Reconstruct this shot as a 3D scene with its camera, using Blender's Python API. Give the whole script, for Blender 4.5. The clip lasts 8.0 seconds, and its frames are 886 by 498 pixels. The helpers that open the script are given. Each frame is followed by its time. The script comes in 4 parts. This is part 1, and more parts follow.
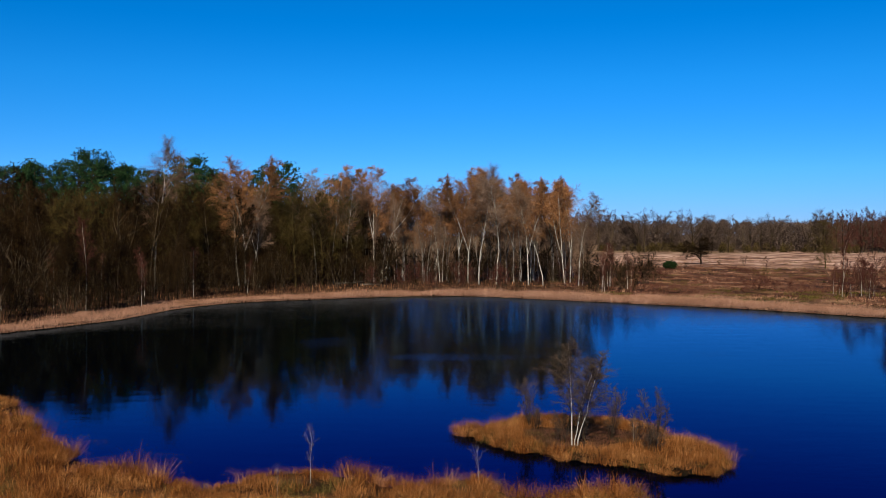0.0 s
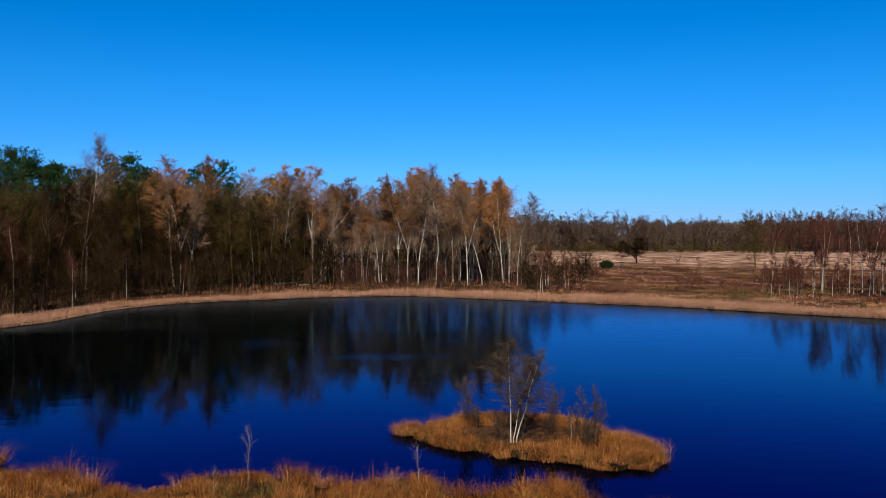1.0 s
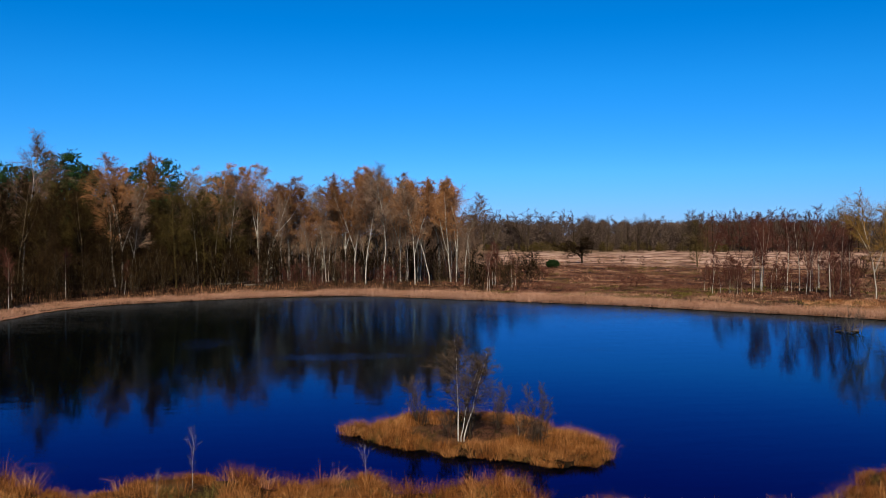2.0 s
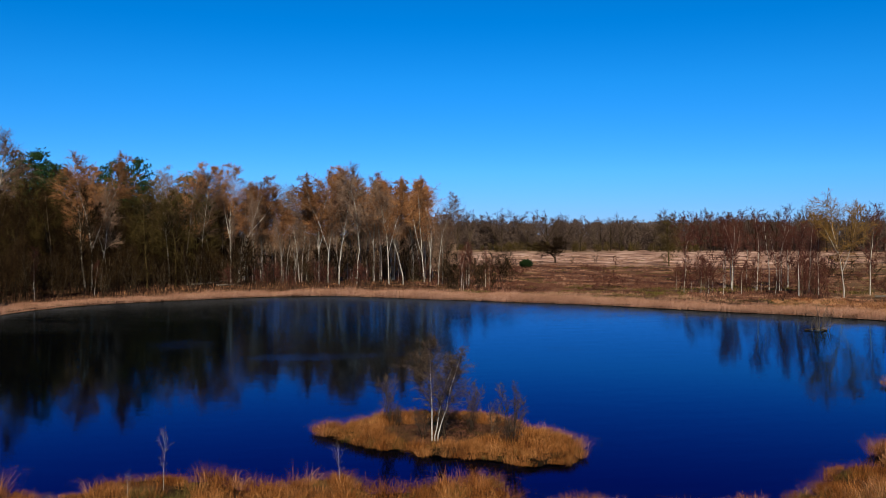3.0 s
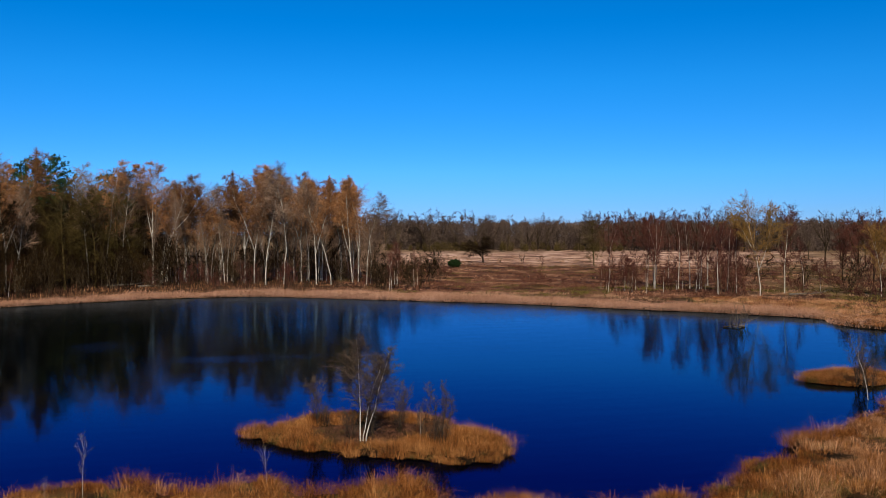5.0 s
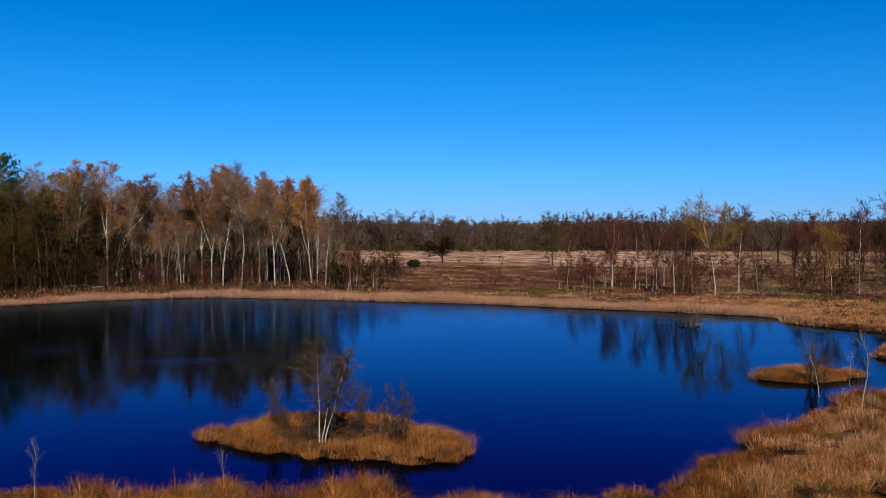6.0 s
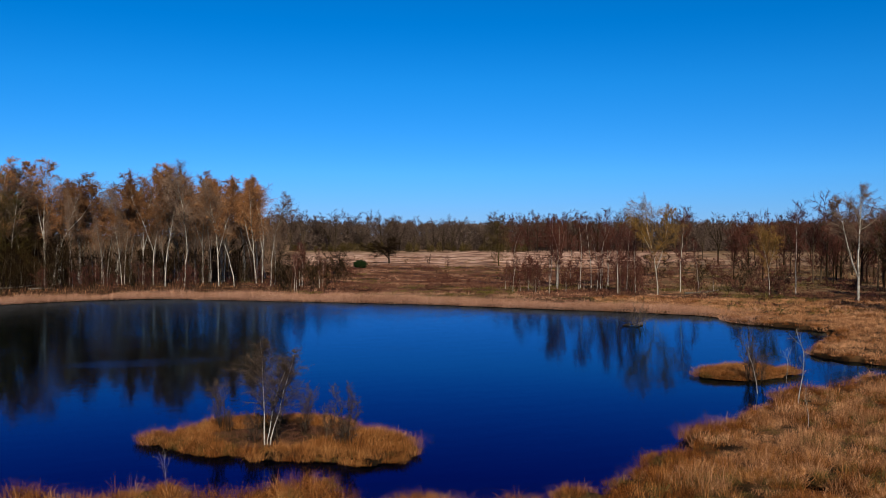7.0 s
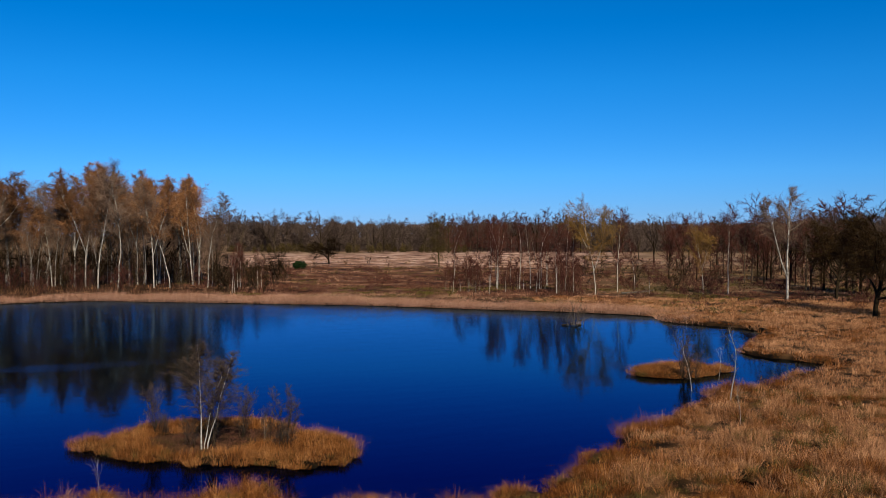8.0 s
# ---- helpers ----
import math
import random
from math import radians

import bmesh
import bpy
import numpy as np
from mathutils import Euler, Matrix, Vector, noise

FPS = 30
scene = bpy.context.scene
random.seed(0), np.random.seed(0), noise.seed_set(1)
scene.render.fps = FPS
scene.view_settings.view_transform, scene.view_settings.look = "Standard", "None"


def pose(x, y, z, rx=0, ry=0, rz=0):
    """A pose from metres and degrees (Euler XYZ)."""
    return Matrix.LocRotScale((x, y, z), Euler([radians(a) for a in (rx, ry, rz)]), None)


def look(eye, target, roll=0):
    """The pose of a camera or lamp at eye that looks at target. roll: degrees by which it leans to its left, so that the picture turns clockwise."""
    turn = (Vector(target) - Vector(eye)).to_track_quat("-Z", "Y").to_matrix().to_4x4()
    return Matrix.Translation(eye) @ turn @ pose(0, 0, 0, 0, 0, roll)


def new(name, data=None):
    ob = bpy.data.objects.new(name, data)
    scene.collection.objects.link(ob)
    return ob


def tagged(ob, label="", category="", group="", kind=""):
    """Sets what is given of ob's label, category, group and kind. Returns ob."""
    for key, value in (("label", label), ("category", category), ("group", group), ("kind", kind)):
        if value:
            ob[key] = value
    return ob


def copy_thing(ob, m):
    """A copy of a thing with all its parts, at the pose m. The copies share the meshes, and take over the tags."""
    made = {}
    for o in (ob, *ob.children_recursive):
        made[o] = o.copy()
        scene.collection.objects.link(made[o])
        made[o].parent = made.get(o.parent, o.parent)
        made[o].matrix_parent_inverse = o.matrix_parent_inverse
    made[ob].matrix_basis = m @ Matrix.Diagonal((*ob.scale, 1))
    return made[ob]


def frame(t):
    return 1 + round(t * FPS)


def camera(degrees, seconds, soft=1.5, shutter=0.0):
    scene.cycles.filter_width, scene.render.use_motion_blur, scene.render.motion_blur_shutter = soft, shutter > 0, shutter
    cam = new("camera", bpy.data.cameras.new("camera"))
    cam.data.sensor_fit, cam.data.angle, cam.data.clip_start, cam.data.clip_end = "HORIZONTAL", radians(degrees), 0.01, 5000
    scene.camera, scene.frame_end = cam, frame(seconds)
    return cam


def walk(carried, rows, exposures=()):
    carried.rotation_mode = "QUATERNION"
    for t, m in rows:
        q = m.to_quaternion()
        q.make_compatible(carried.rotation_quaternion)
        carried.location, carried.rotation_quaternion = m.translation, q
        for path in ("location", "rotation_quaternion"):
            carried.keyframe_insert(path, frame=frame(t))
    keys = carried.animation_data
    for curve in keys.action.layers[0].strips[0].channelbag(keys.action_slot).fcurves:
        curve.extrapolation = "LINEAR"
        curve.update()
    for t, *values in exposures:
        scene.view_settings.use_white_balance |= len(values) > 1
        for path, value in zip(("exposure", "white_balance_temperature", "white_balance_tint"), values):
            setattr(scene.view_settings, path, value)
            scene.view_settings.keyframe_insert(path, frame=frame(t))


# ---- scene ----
# ======== camera: turns where it hovers, 8 m above the pond ========
cam = camera(53.9, 8.0, soft=0.6)
EYE = 8.0
TURNS = [  # seconds, yaw, pitch, roll, lift
    (0.0, 0.0, -0.97, 0.0, 0.08), (0.5, -1.66, -0.97, 0.02, 0.06), (1.0, -3.98, -0.96, 0.02, 0.04), (1.5, -6.13, -0.965, 0.03, 0.02),
    (1.7, -6.74, -0.97, 0.02, 0.02), (2.8, -8.78, -0.985, -0.01, 0.0), (3.0, -9.16, -0.985, -0.01, 0.0), (3.5, -10.2, -0.99, -0.01, 0.0),
    (4.0, -11.59, -0.99, -0.02, 0.0), (4.2, -12.11, -0.99, -0.02, -0.01), (5.3, -14.54, -0.98, -0.04, -0.02), (5.5, -15.04, -0.98, -0.04, -0.02),
    (6.0, -16.53, -0.965, -0.04, -0.02), (6.5, -18.1, -0.945, -0.05, -0.02), (7.0, -20.04, -0.93, -0.09, -0.02), (7.5, -21.93, -0.91, -0.1, -0.02),
    (8.0, -23.96, -0.88, -0.12, -0.01),
]
walk(cam, [(t, pose(0, 0, EYE + lift, 90 + pitch, roll, yaw)) for t, yaw, pitch, roll, lift in TURNS], [(0.0, 1.06), (4.0, 1.08), (8.0, 0.94)])

# ======== light: clear spring sky, sun behind the first view ========
SUN_BEARING, SUN_HEIGHT = 188.0, 34.0
sb, sh = radians(SUN_BEARING), radians(SUN_HEIGHT)
to_sun = Vector((math.sin(sb) * math.cos(sh), math.cos(sb) * math.cos(sh), math.sin(sh)))
sun = new("sun", bpy.data.lights.new("sun", "SUN"))
sun.data.energy, sun.data.angle, sun.data.color = 5.0, radians(0.53), (1.0, 0.89, 0.72)
sun.matrix_world = look(to_sun * 500, (0, 0, 0))
world = bpy.data.worlds.new("world")
scene.world = world
world.use_nodes = True
wn, wl = world.node_tree.nodes, world.node_tree.links
sky = wn.new("ShaderNodeTexSky")
sky.sky_type, sky.sun_disc = "NISHITA", False
sky.sun_elevation, sky.sun_rotation = sh, sb
sky.altitude, sky.air_density, sky.dust_density, sky.ozone_density = 1500, 0.8, 0.0, 6.0
hue = wn.new("ShaderNodeHueSaturation")
hue.inputs["Saturation"].default_value = 1.3
tint = wn.new("ShaderNodeMix")
tint.data_type, tint.blend_type = "RGBA", "MULTIPLY"
tint.inputs["Factor"].default_value = 1.0
tint.inputs["B"].default_value = (0.58, 0.955, 1.02, 1)
wc, wx, wr = wn.new("ShaderNodeTexCoord"), wn.new("ShaderNodeSeparateXYZ"), wn.new("ShaderNodeValToRGB")  # blue haze low over the horizon
wl.new(wc.outputs["Generated"], wx.inputs[0])
wl.new(wx.outputs["Z"], wr.inputs[0])
low, high = wr.color_ramp.elements
low.position, low.color, high.position, high.color = 0.0, (0.56, 0.43, 0.68, 1), 0.17, (1, 1, 1, 1)
mid = wr.color_ramp.elements.new(0.07)
mid.color = (0.86, 0.79, 0.9, 1)
haze = wn.new("ShaderNodeMix")
haze.data_type, haze.blend_type = "RGBA", "MULTIPLY"
haze.inputs["Factor"].default_value = 1.0
wl.new(wr.outputs[0], haze.inputs["B"])
back = wn["Background"]
back.inputs["Strength"].default_value = 0.0605
wl.new(sky.outputs[0], hue.inputs["Color"])
wl.new(hue.outputs[0], tint.inputs["A"])
wl.new(tint.outputs["Result"], haze.inputs["A"])
wl.new(haze.outputs["Result"], back.inputs["Color"])


# ======== materials ========
def mat(name, stops, scale=3.0, rough=0.8, fine=0.0, bump=0.0, island=0.0, spec=0.02, metal=0.0, space="Object", each=0.0):
    """Colours in stops are mixed by noise of two sizes; island: by how much each loose piece differs, each: each object."""
    m = bpy.data.materials.new(name)
    m.use_nodes = True
    n, l = m.node_tree.nodes, m.node_tree.links
    b = n["Principled BSDF"]
    tc = n.new("ShaderNodeTexCoord")
    big = n.new("ShaderNodeTexNoise")
    big.inputs["Scale"].default_value, big.inputs["Detail"].default_value = scale, 5
    l.new(tc.outputs[space], big.inputs["Vector"])
    value = big.outputs[0]
    small = n.new("ShaderNodeTexNoise")
    small.inputs["Scale"].default_value, small.inputs["Detail"].default_value = scale * 9, 4
    l.new(tc.outputs[space], small.inputs["Vector"])

    def blend(a, c, k):
        mx = n.new("ShaderNodeMix")
        mx.inputs["Factor"].default_value = k
        l.new(a, mx.inputs["A"])
        l.new(c, mx.inputs["B"])
        return mx.outputs["Result"]

    value = blend(value, small.outputs[0], fine)
    if island:
        value = blend(value, n.new("ShaderNodeNewGeometry").outputs["Random Per Island"], island)
    if each:
        value = blend(value, n.new("ShaderNodeObjectInfo").outputs["Random"], each)
    ramp = n.new("ShaderNodeValToRGB")
    lo, hi = (0.28, 0.72) if not (island or each) else (0.2, 0.8)
    els = ramp.color_ramp.elements
    while len(els) < len(stops):
        els.new(0.5)
    for i, c in enumerate(stops):
        els[i].position = lo + (hi - lo) * i / max(1, len(stops) - 1)
        els[i].color = (*c, 1)
    l.new(value, ramp.inputs[0])
    l.new(ramp.outputs[0], b.inputs["Base Color"])
    b.inputs["Roughness"].default_value, b.inputs["Specular IOR Level"].default_value, b.inputs["Metallic"].default_value = rough, spec, metal
    if bump:
        bp = n.new("ShaderNodeBump")
        bp.inputs["Strength"].default_value, bp.inputs["Distance"].default_value = bump, 0.05
        l.new(small.outputs[0], bp.inputs["Height"])
        l.new(bp.outputs[0], b.inputs["Normal"])
    return m


M = {
    "birch_bark": mat("birch_bark", [(0.018, 0.0145, 0.011), (0.09, 0.079, 0.067), (0.27, 0.248, 0.217), (0.45, 0.42, 0.375)], 2.2, 0.7, 0.5, 0.4),
    "white_stem": mat("white_stem", [(0.04, 0.032, 0.025), (0.2, 0.18, 0.155), (0.42, 0.39, 0.35)], 7.0, 0.7, 0.4, 0.3),
    "pale_limb": mat("pale_limb", [(0.03, 0.021, 0.014), (0.1, 0.08, 0.06), (0.24, 0.21, 0.175)], 2.0, 0.8, 0.4),
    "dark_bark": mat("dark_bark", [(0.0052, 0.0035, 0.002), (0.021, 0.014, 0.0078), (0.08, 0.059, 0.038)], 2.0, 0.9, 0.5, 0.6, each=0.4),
    "moss_bark": mat("moss_bark", [(0.009, 0.0065, 0.0024), (0.028, 0.02, 0.0072), (0.065, 0.049, 0.019)], 1.0, 0.9, 0.4, 0.5),
    "twig_rust": mat("twig_rust", [(0.046, 0.021, 0.009), (0.135, 0.062, 0.026), (0.25, 0.122, 0.051)], 0.5, 0.8, 0.2, island=0.3, each=0.4),
    "twig_gold": mat("twig_gold", [(0.05, 0.027, 0.008), (0.12, 0.068, 0.019), (0.185, 0.108, 0.033)], 0.5, 0.8, 0.2, island=0.4),
    "twig_grey": mat("twig_grey", [(0.036, 0.021, 0.014), (0.092, 0.057, 0.038), (0.17, 0.114, 0.079)], 0.5, 0.8, 0.2, island=0.35, each=0.3),
    # darker than wood is: shade among the branches is put into this brown
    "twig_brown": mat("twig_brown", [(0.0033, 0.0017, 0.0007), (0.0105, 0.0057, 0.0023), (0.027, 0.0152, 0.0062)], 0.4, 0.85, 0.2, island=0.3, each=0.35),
    "twig_wine": mat("twig_wine", [(0.02, 0.0068, 0.0055), (0.047, 0.017, 0.0125), (0.075, 0.031, 0.021)], 0.4, 0.85, 0.2, island=0.3, each=0.3),
    "twig_moss": mat("twig_moss", [(0.0125, 0.0085, 0.0027), (0.034, 0.0235, 0.0075), (0.066, 0.048, 0.0165)], 0.4, 0.85, 0.2, island=0.3),
    "twig_isle": mat("twig_isle", [(0.014, 0.0095, 0.007), (0.036, 0.025, 0.0185), (0.07, 0.051, 0.038)], 1.5, 0.85, 0.2, island=0.4),
    "oak_bark": mat("oak_bark", [(0.004, 0.0028, 0.0014), (0.014, 0.0095, 0.005), (0.038, 0.027, 0.015)], 2.0, 0.9, 0.5, 0.6),
    # distance haze is mixed into this twig colour, paler and greyer than nearby wood
    "twig_hazed": mat("twig_hazed", [(0.026, 0.0175, 0.014), (0.052, 0.0365, 0.029), (0.085, 0.062, 0.049)], 0.02, 0.9, 0.3, island=0.3),
    "needles": mat("needles", [(0.004, 0.012, 0.005), (0.012, 0.03, 0.011), (0.026, 0.05, 0.018)], 0.6, 0.6, 0.2, island=0.4),
    "gorse": mat("gorse", [(0.004, 0.009, 0.003), (0.012, 0.024, 0.007)], 1.0, 0.7, 0.2, island=0.4),
    "near_grass": mat("near_grass", [(0.011, 0.0034, 0.0009), (0.056, 0.0178, 0.0048), (0.145, 0.0565, 0.0162), (0.255, 0.116, 0.038), (0.44, 0.236, 0.1)], 0.9, 0.75, 0.25, island=0.35),
    "rust_grass": mat("rust_grass", [(0.0106, 0.0029, 0.0008), (0.055, 0.0163, 0.004), (0.128, 0.045, 0.011), (0.21, 0.092, 0.0275)], 0.9, 0.75, 0.25, island=0.4),
    "straw_grass": mat("straw_grass", [(0.038, 0.0155, 0.0065), (0.13, 0.058, 0.0255), (0.26, 0.128, 0.061), (0.47, 0.272, 0.15)], 0.35, 0.75, 0.2, island=0.4),
    "reed": mat("reed", [(0.1, 0.045, 0.026), (0.22, 0.117, 0.074), (0.34, 0.2, 0.143)], 0.25, 0.75, 0.2, island=0.4),
    "green_grass": mat("green_grass", [(0.018, 0.013, 0.0035), (0.052, 0.04, 0.0105), (0.11, 0.078, 0.025)], 0.8, 0.75, 0.15, island=0.5),
    "heather": mat("heather", [(0.024, 0.0098, 0.0065), (0.072, 0.031, 0.019), (0.13, 0.062, 0.038)], 0.12, 0.9, 0.2, island=0.4),
    "heath_straw": mat("heath_straw", [(0.046, 0.0215, 0.012), (0.125, 0.064, 0.036), (0.24, 0.14, 0.088), (0.34, 0.215, 0.15)], 0.15, 0.85, 0.2, island=0.35),
    "bramble": mat("bramble", [(0.014, 0.0065, 0.004), (0.046, 0.021, 0.012), (0.095, 0.047, 0.026)], 0.3, 0.9, 0.2, island=0.4),
    "dead_wood": mat("dead_wood", [(0.02, 0.016, 0.012), (0.06, 0.05, 0.04), (0.13, 0.11, 0.088)], 3.0, 0.85, 0.4, 0.4),
}


def water_material():
    m = bpy.data.materials.new("pond_water")
    m.use_nodes = True
    n, l = m.node_tree.nodes, m.node_tree.links
    n.remove(n["Principled BSDF"])
    deep, gloss = n.new("ShaderNodeBsdfDiffuse"), n.new("ShaderNodeBsdfGlossy")
    deep.inputs["Color"].default_value = (0.0002, 0.0003, 0.0006, 1)
    rim, both = n.new("ShaderNodeFresnel"), n.new("ShaderNodeMixShader")
    rim.inputs["IOR"].default_value = 1.33
    graze, mirror_tint = n.new("ShaderNodeMapRange"), n.new("ShaderNodeMix")  # reflection colour painted in by view angle: darker, bluer where seen more steeply
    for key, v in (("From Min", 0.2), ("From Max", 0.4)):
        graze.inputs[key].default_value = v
    mirror_tint.data_type = "RGBA"
    mirror_tint.inputs["A"].default_value, mirror_tint.inputs["B"].default_value = (0.1, 0.13, 0.68, 1), (0.28, 0.5, 0.77, 1)
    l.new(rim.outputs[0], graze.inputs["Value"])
    l.new(graze.outputs[0], mirror_tint.inputs["Factor"])
    l.new(mirror_tint.outputs["Result"], gloss.inputs["Color"])
    l.new(rim.outputs[0], both.inputs[0])
    l.new(deep.outputs[0], both.inputs[1])
    l.new(gloss.outputs[0], both.inputs[2])
    l.new(both.outputs[0], n["Material Output"].inputs["Surface"])
    tc = n.new("ShaderNodeTexCoord")

    def waves(scale, detail, stretch):
        mp = n.new("ShaderNodeMapping")
        mp.inputs["Scale"].default_value = stretch
        mp.inputs["Rotation"].default_value = (0, 0, radians(12))
        t = n.new("ShaderNodeTexNoise")
        t.inputs["Scale"].default_value, t.inputs["Detail"].default_value = scale, detail
        l.new(tc.outputs["Object"], mp.inputs["Vector"])
        l.new(mp.outputs[0], t.inputs["Vector"])
        return t.outputs[0]

    def math_node(op, a, c):
        k = n.new("ShaderNodeMath")
        k.operation = op
        for i, v in enumerate((a, c)):
            if isinstance(v, float):
                k.inputs[i].default_value = v
            else:
                l.new(v, k.inputs[i])
        return k.outputs[0]

    ruffle = n.new("ShaderNodeAttribute")  # where the breeze touches down the mirror blurs
    ruffle.attribute_name = "ruffle"
    blur = n.new("ShaderNodeMapRange")
    blur.inputs["To Min"].default_value, blur.inputs["To Max"].default_value = 0.045, 0.2
    l.new(ruffle.outputs["Fac"], blur.inputs["Value"])
    l.new(blur.outputs[0], gloss.inputs["Roughness"])
    gust = n.new("ShaderNodeMapRange")  # cat's paws: patches where the breeze ruffles the water
    gust.interpolation_type = "SMOOTHSTEP"
    for key, v in (("From Min", 0.5), ("From Max", 0.68), ("To Min", 0.65), ("To Max", 1.2)):
        gust.inputs[key].default_value = v
    l.new(waves(0.045, 2.0, (0.6, 1.6, 1)), gust.inputs["Value"])
    apart = n.new("ShaderNodeSeparateXYZ")  # the breeze reaches the far half of the pond only
    l.new(tc.outputs["Object"], apart.inputs[0])
    open_water = n.new("ShaderNodeMapRange")
    open_water.interpolation_type = "SMOOTHSTEP"
    for key, v in (("From Min", -16.0), ("From Max", 24.0), ("To Min", 0.1), ("To Max", 0.9)):
        open_water.inputs[key].default_value = v
    l.new(apart.outputs["Y"], open_water.inputs["Value"])
    breeze = math_node("MULTIPLY", open_water.outputs[0], gust.outputs[0])
    height = math_node("ADD", math_node("MULTIPLY", waves(3.8, 2.0, (0.4, 1.5, 1)), breeze), math_node("MULTIPLY", waves(0.7, 2.0, (0.5, 1.5, 1)), 0.2))
    bp = n.new("ShaderNodeBump")
    bp.inputs["Strength"].default_value, bp.inputs["Distance"].default_value = 0.8, 0.022
    l.new(height, bp.inputs["Height"])
    for node in (gloss, rim):
        l.new(bp.outputs[0], node.inputs["Normal"])
    return m


def ground_material():
    m = bpy.data.materials.new("heath_ground")
    m.use_nodes = True
    n, l = m.node_tree.nodes, m.node_tree.links
    b = n["Principled BSDF"]
    b.inputs["Roughness"].default_value, b.inputs["Specular IOR Level"].default_value = 0.95, 0.02
    tc = n.new("ShaderNodeTexCoord")

    def noise_of(scale, detail, stretch=(1, 1, 1)):
        mp = n.new("ShaderNodeMapping")
        mp.inputs["Scale"].default_value = stretch
        t = n.new("ShaderNodeTexNoise")
        t.inputs["Scale"].default_value, t.inputs["Detail"].default_value = scale, detail
        l.new(tc.outputs["Object"], mp.inputs["Vector"])
        l.new(mp.outputs[0], t.inputs["Vector"])
        return t.outputs[0]

    def ramp(value, stops, lo=0.35, hi=0.65):
        r = n.new("ShaderNodeValToRGB")
        els = r.color_ramp.elements
        while len(els) < len(stops):
            els.new(0.5)
        for i, c in enumerate(stops):
            els[i].position, els[i].color = lo + (hi - lo) * i / (len(stops) - 1), (*c, 1)
        l.new(value, r.inputs[0])
        return r.outputs[0]

    def over(a, c, k):
        mx = n.new("ShaderNodeMix")
        mx.data_type = "RGBA"
        l.new(k, mx.inputs["Factor"])
        l.new(a, mx.inputs["A"])
        l.new(c, mx.inputs["B"])
        return mx.outputs["Result"]

    def cover(name):
        a = n.new("ShaderNodeAttribute")
        a.attribute_name = name
        return a.outputs["Fac"]

    peat = ramp(noise_of(0.6, 8), [(0.008, 0.0045, 0.002), (0.025, 0.013, 0.006), (0.06, 0.031, 0.013)])
    heath = ramp(noise_of(0.16, 9, (1, 0.6, 1)), [(0.014, 0.0058, 0.0032), (0.042, 0.018, 0.0095), (0.082, 0.038, 0.0205), (0.16, 0.088, 0.05)])
    straw = ramp(noise_of(0.14, 10, (1, 0.6, 1)), [(0.06, 0.03, 0.02), (0.21, 0.125, 0.088), (0.36, 0.245, 0.19)], 0.38, 0.62)
    green = ramp(noise_of(0.1, 8, (1, 0.8, 1)), [(0.028, 0.018, 0.008), (0.08, 0.053, 0.024), (0.15, 0.1, 0.05)])
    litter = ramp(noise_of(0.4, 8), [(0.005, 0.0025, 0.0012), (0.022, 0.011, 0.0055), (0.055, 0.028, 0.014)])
    # wet bank mud, taken near-black to include shade under the overhanging grass
    shaded_mud = ramp(noise_of(2.0, 6), [(0.0015, 0.001, 0.0006), (0.005, 0.0035, 0.002)])
    colour = over(peat, heath, cover("heath"))
    colour = over(colour, straw, cover("straw"))
    colour = over(colour, green, cover("green"))
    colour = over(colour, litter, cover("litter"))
    colour = over(colour, shaded_mud, cover("shaded_mud"))
    l.new(colour, b.inputs["Base Color"])
    bp = n.new("ShaderNodeBump")
    bp.inputs["Strength"].default_value, bp.inputs["Distance"].default_value = 0.8, 0.25
    l.new(noise_of(1.3, 6), bp.inputs["Height"])
    l.new(bp.outputs[0], b.inputs["Normal"])
    return m


# ======== mesh tools ========
rng = np.random.default_rng(7)


def place(bearing, dist):
    return dist * math.sin(radians(bearing)), dist * math.cos(radians(bearing))


def raw_mesh(name, verts, loops, starts, material, smooth=False):
    me = bpy.data.meshes.new(name)
    me.vertices.add(len(verts))
    me.vertices.foreach_set("co", np.ascontiguousarray(verts, np.float32).ravel())
    me.loops.add(len(loops))
    me.loops.foreach_set("vertex_index", np.ascontiguousarray(loops, np.int32))
    me.polygons.add(len(starts))
    me.polygons.foreach_set("loop_start", np.ascontiguousarray(starts, np.int32))
    if smooth:
        me.polygons.foreach_set("use_smooth", np.ones(len(starts), bool))
    me.update(calc_edges=True)
    me.materials.append(material)
    return me


def tube_arrays(P, R, sides, close=False):
    """Tapered tubes along the polylines P (n, k, 3) with the radii R (n, k)."""
    n, k, _ = P.shape
    d = P[:, -1] - P[:, 0]
    d /= np.linalg.norm(d, axis=1, keepdims=True) + 1e-9
    ref = np.where(np.abs(d[:, 2:3]) > 0.9, [[1.0, 0, 0]], [[0, 0, 1.0]])
    u = np.cross(d, ref)
    u /= np.linalg.norm(u, axis=1, keepdims=True) + 1e-9
    v = np.cross(d, u)
    a = np.arange(sides) * 2 * np.pi / sides
    ring = np.cos(a)[None, :, None] * u[:, None] + np.sin(a)[None, :, None] * v[:, None]
    V = P[:, :, None] + R[:, :, None, None] * ring[:, None]
    idx = np.arange(n * k * sides).reshape(n, k, sides)
    nx = np.roll(idx, -1, axis=2)
    Q = np.stack([idx[:, :-1], idx[:, 1:], nx[:, 1:], nx[:, :-1]], -1).reshape(-1, 4)
    return V.reshape(-1, 3), Q


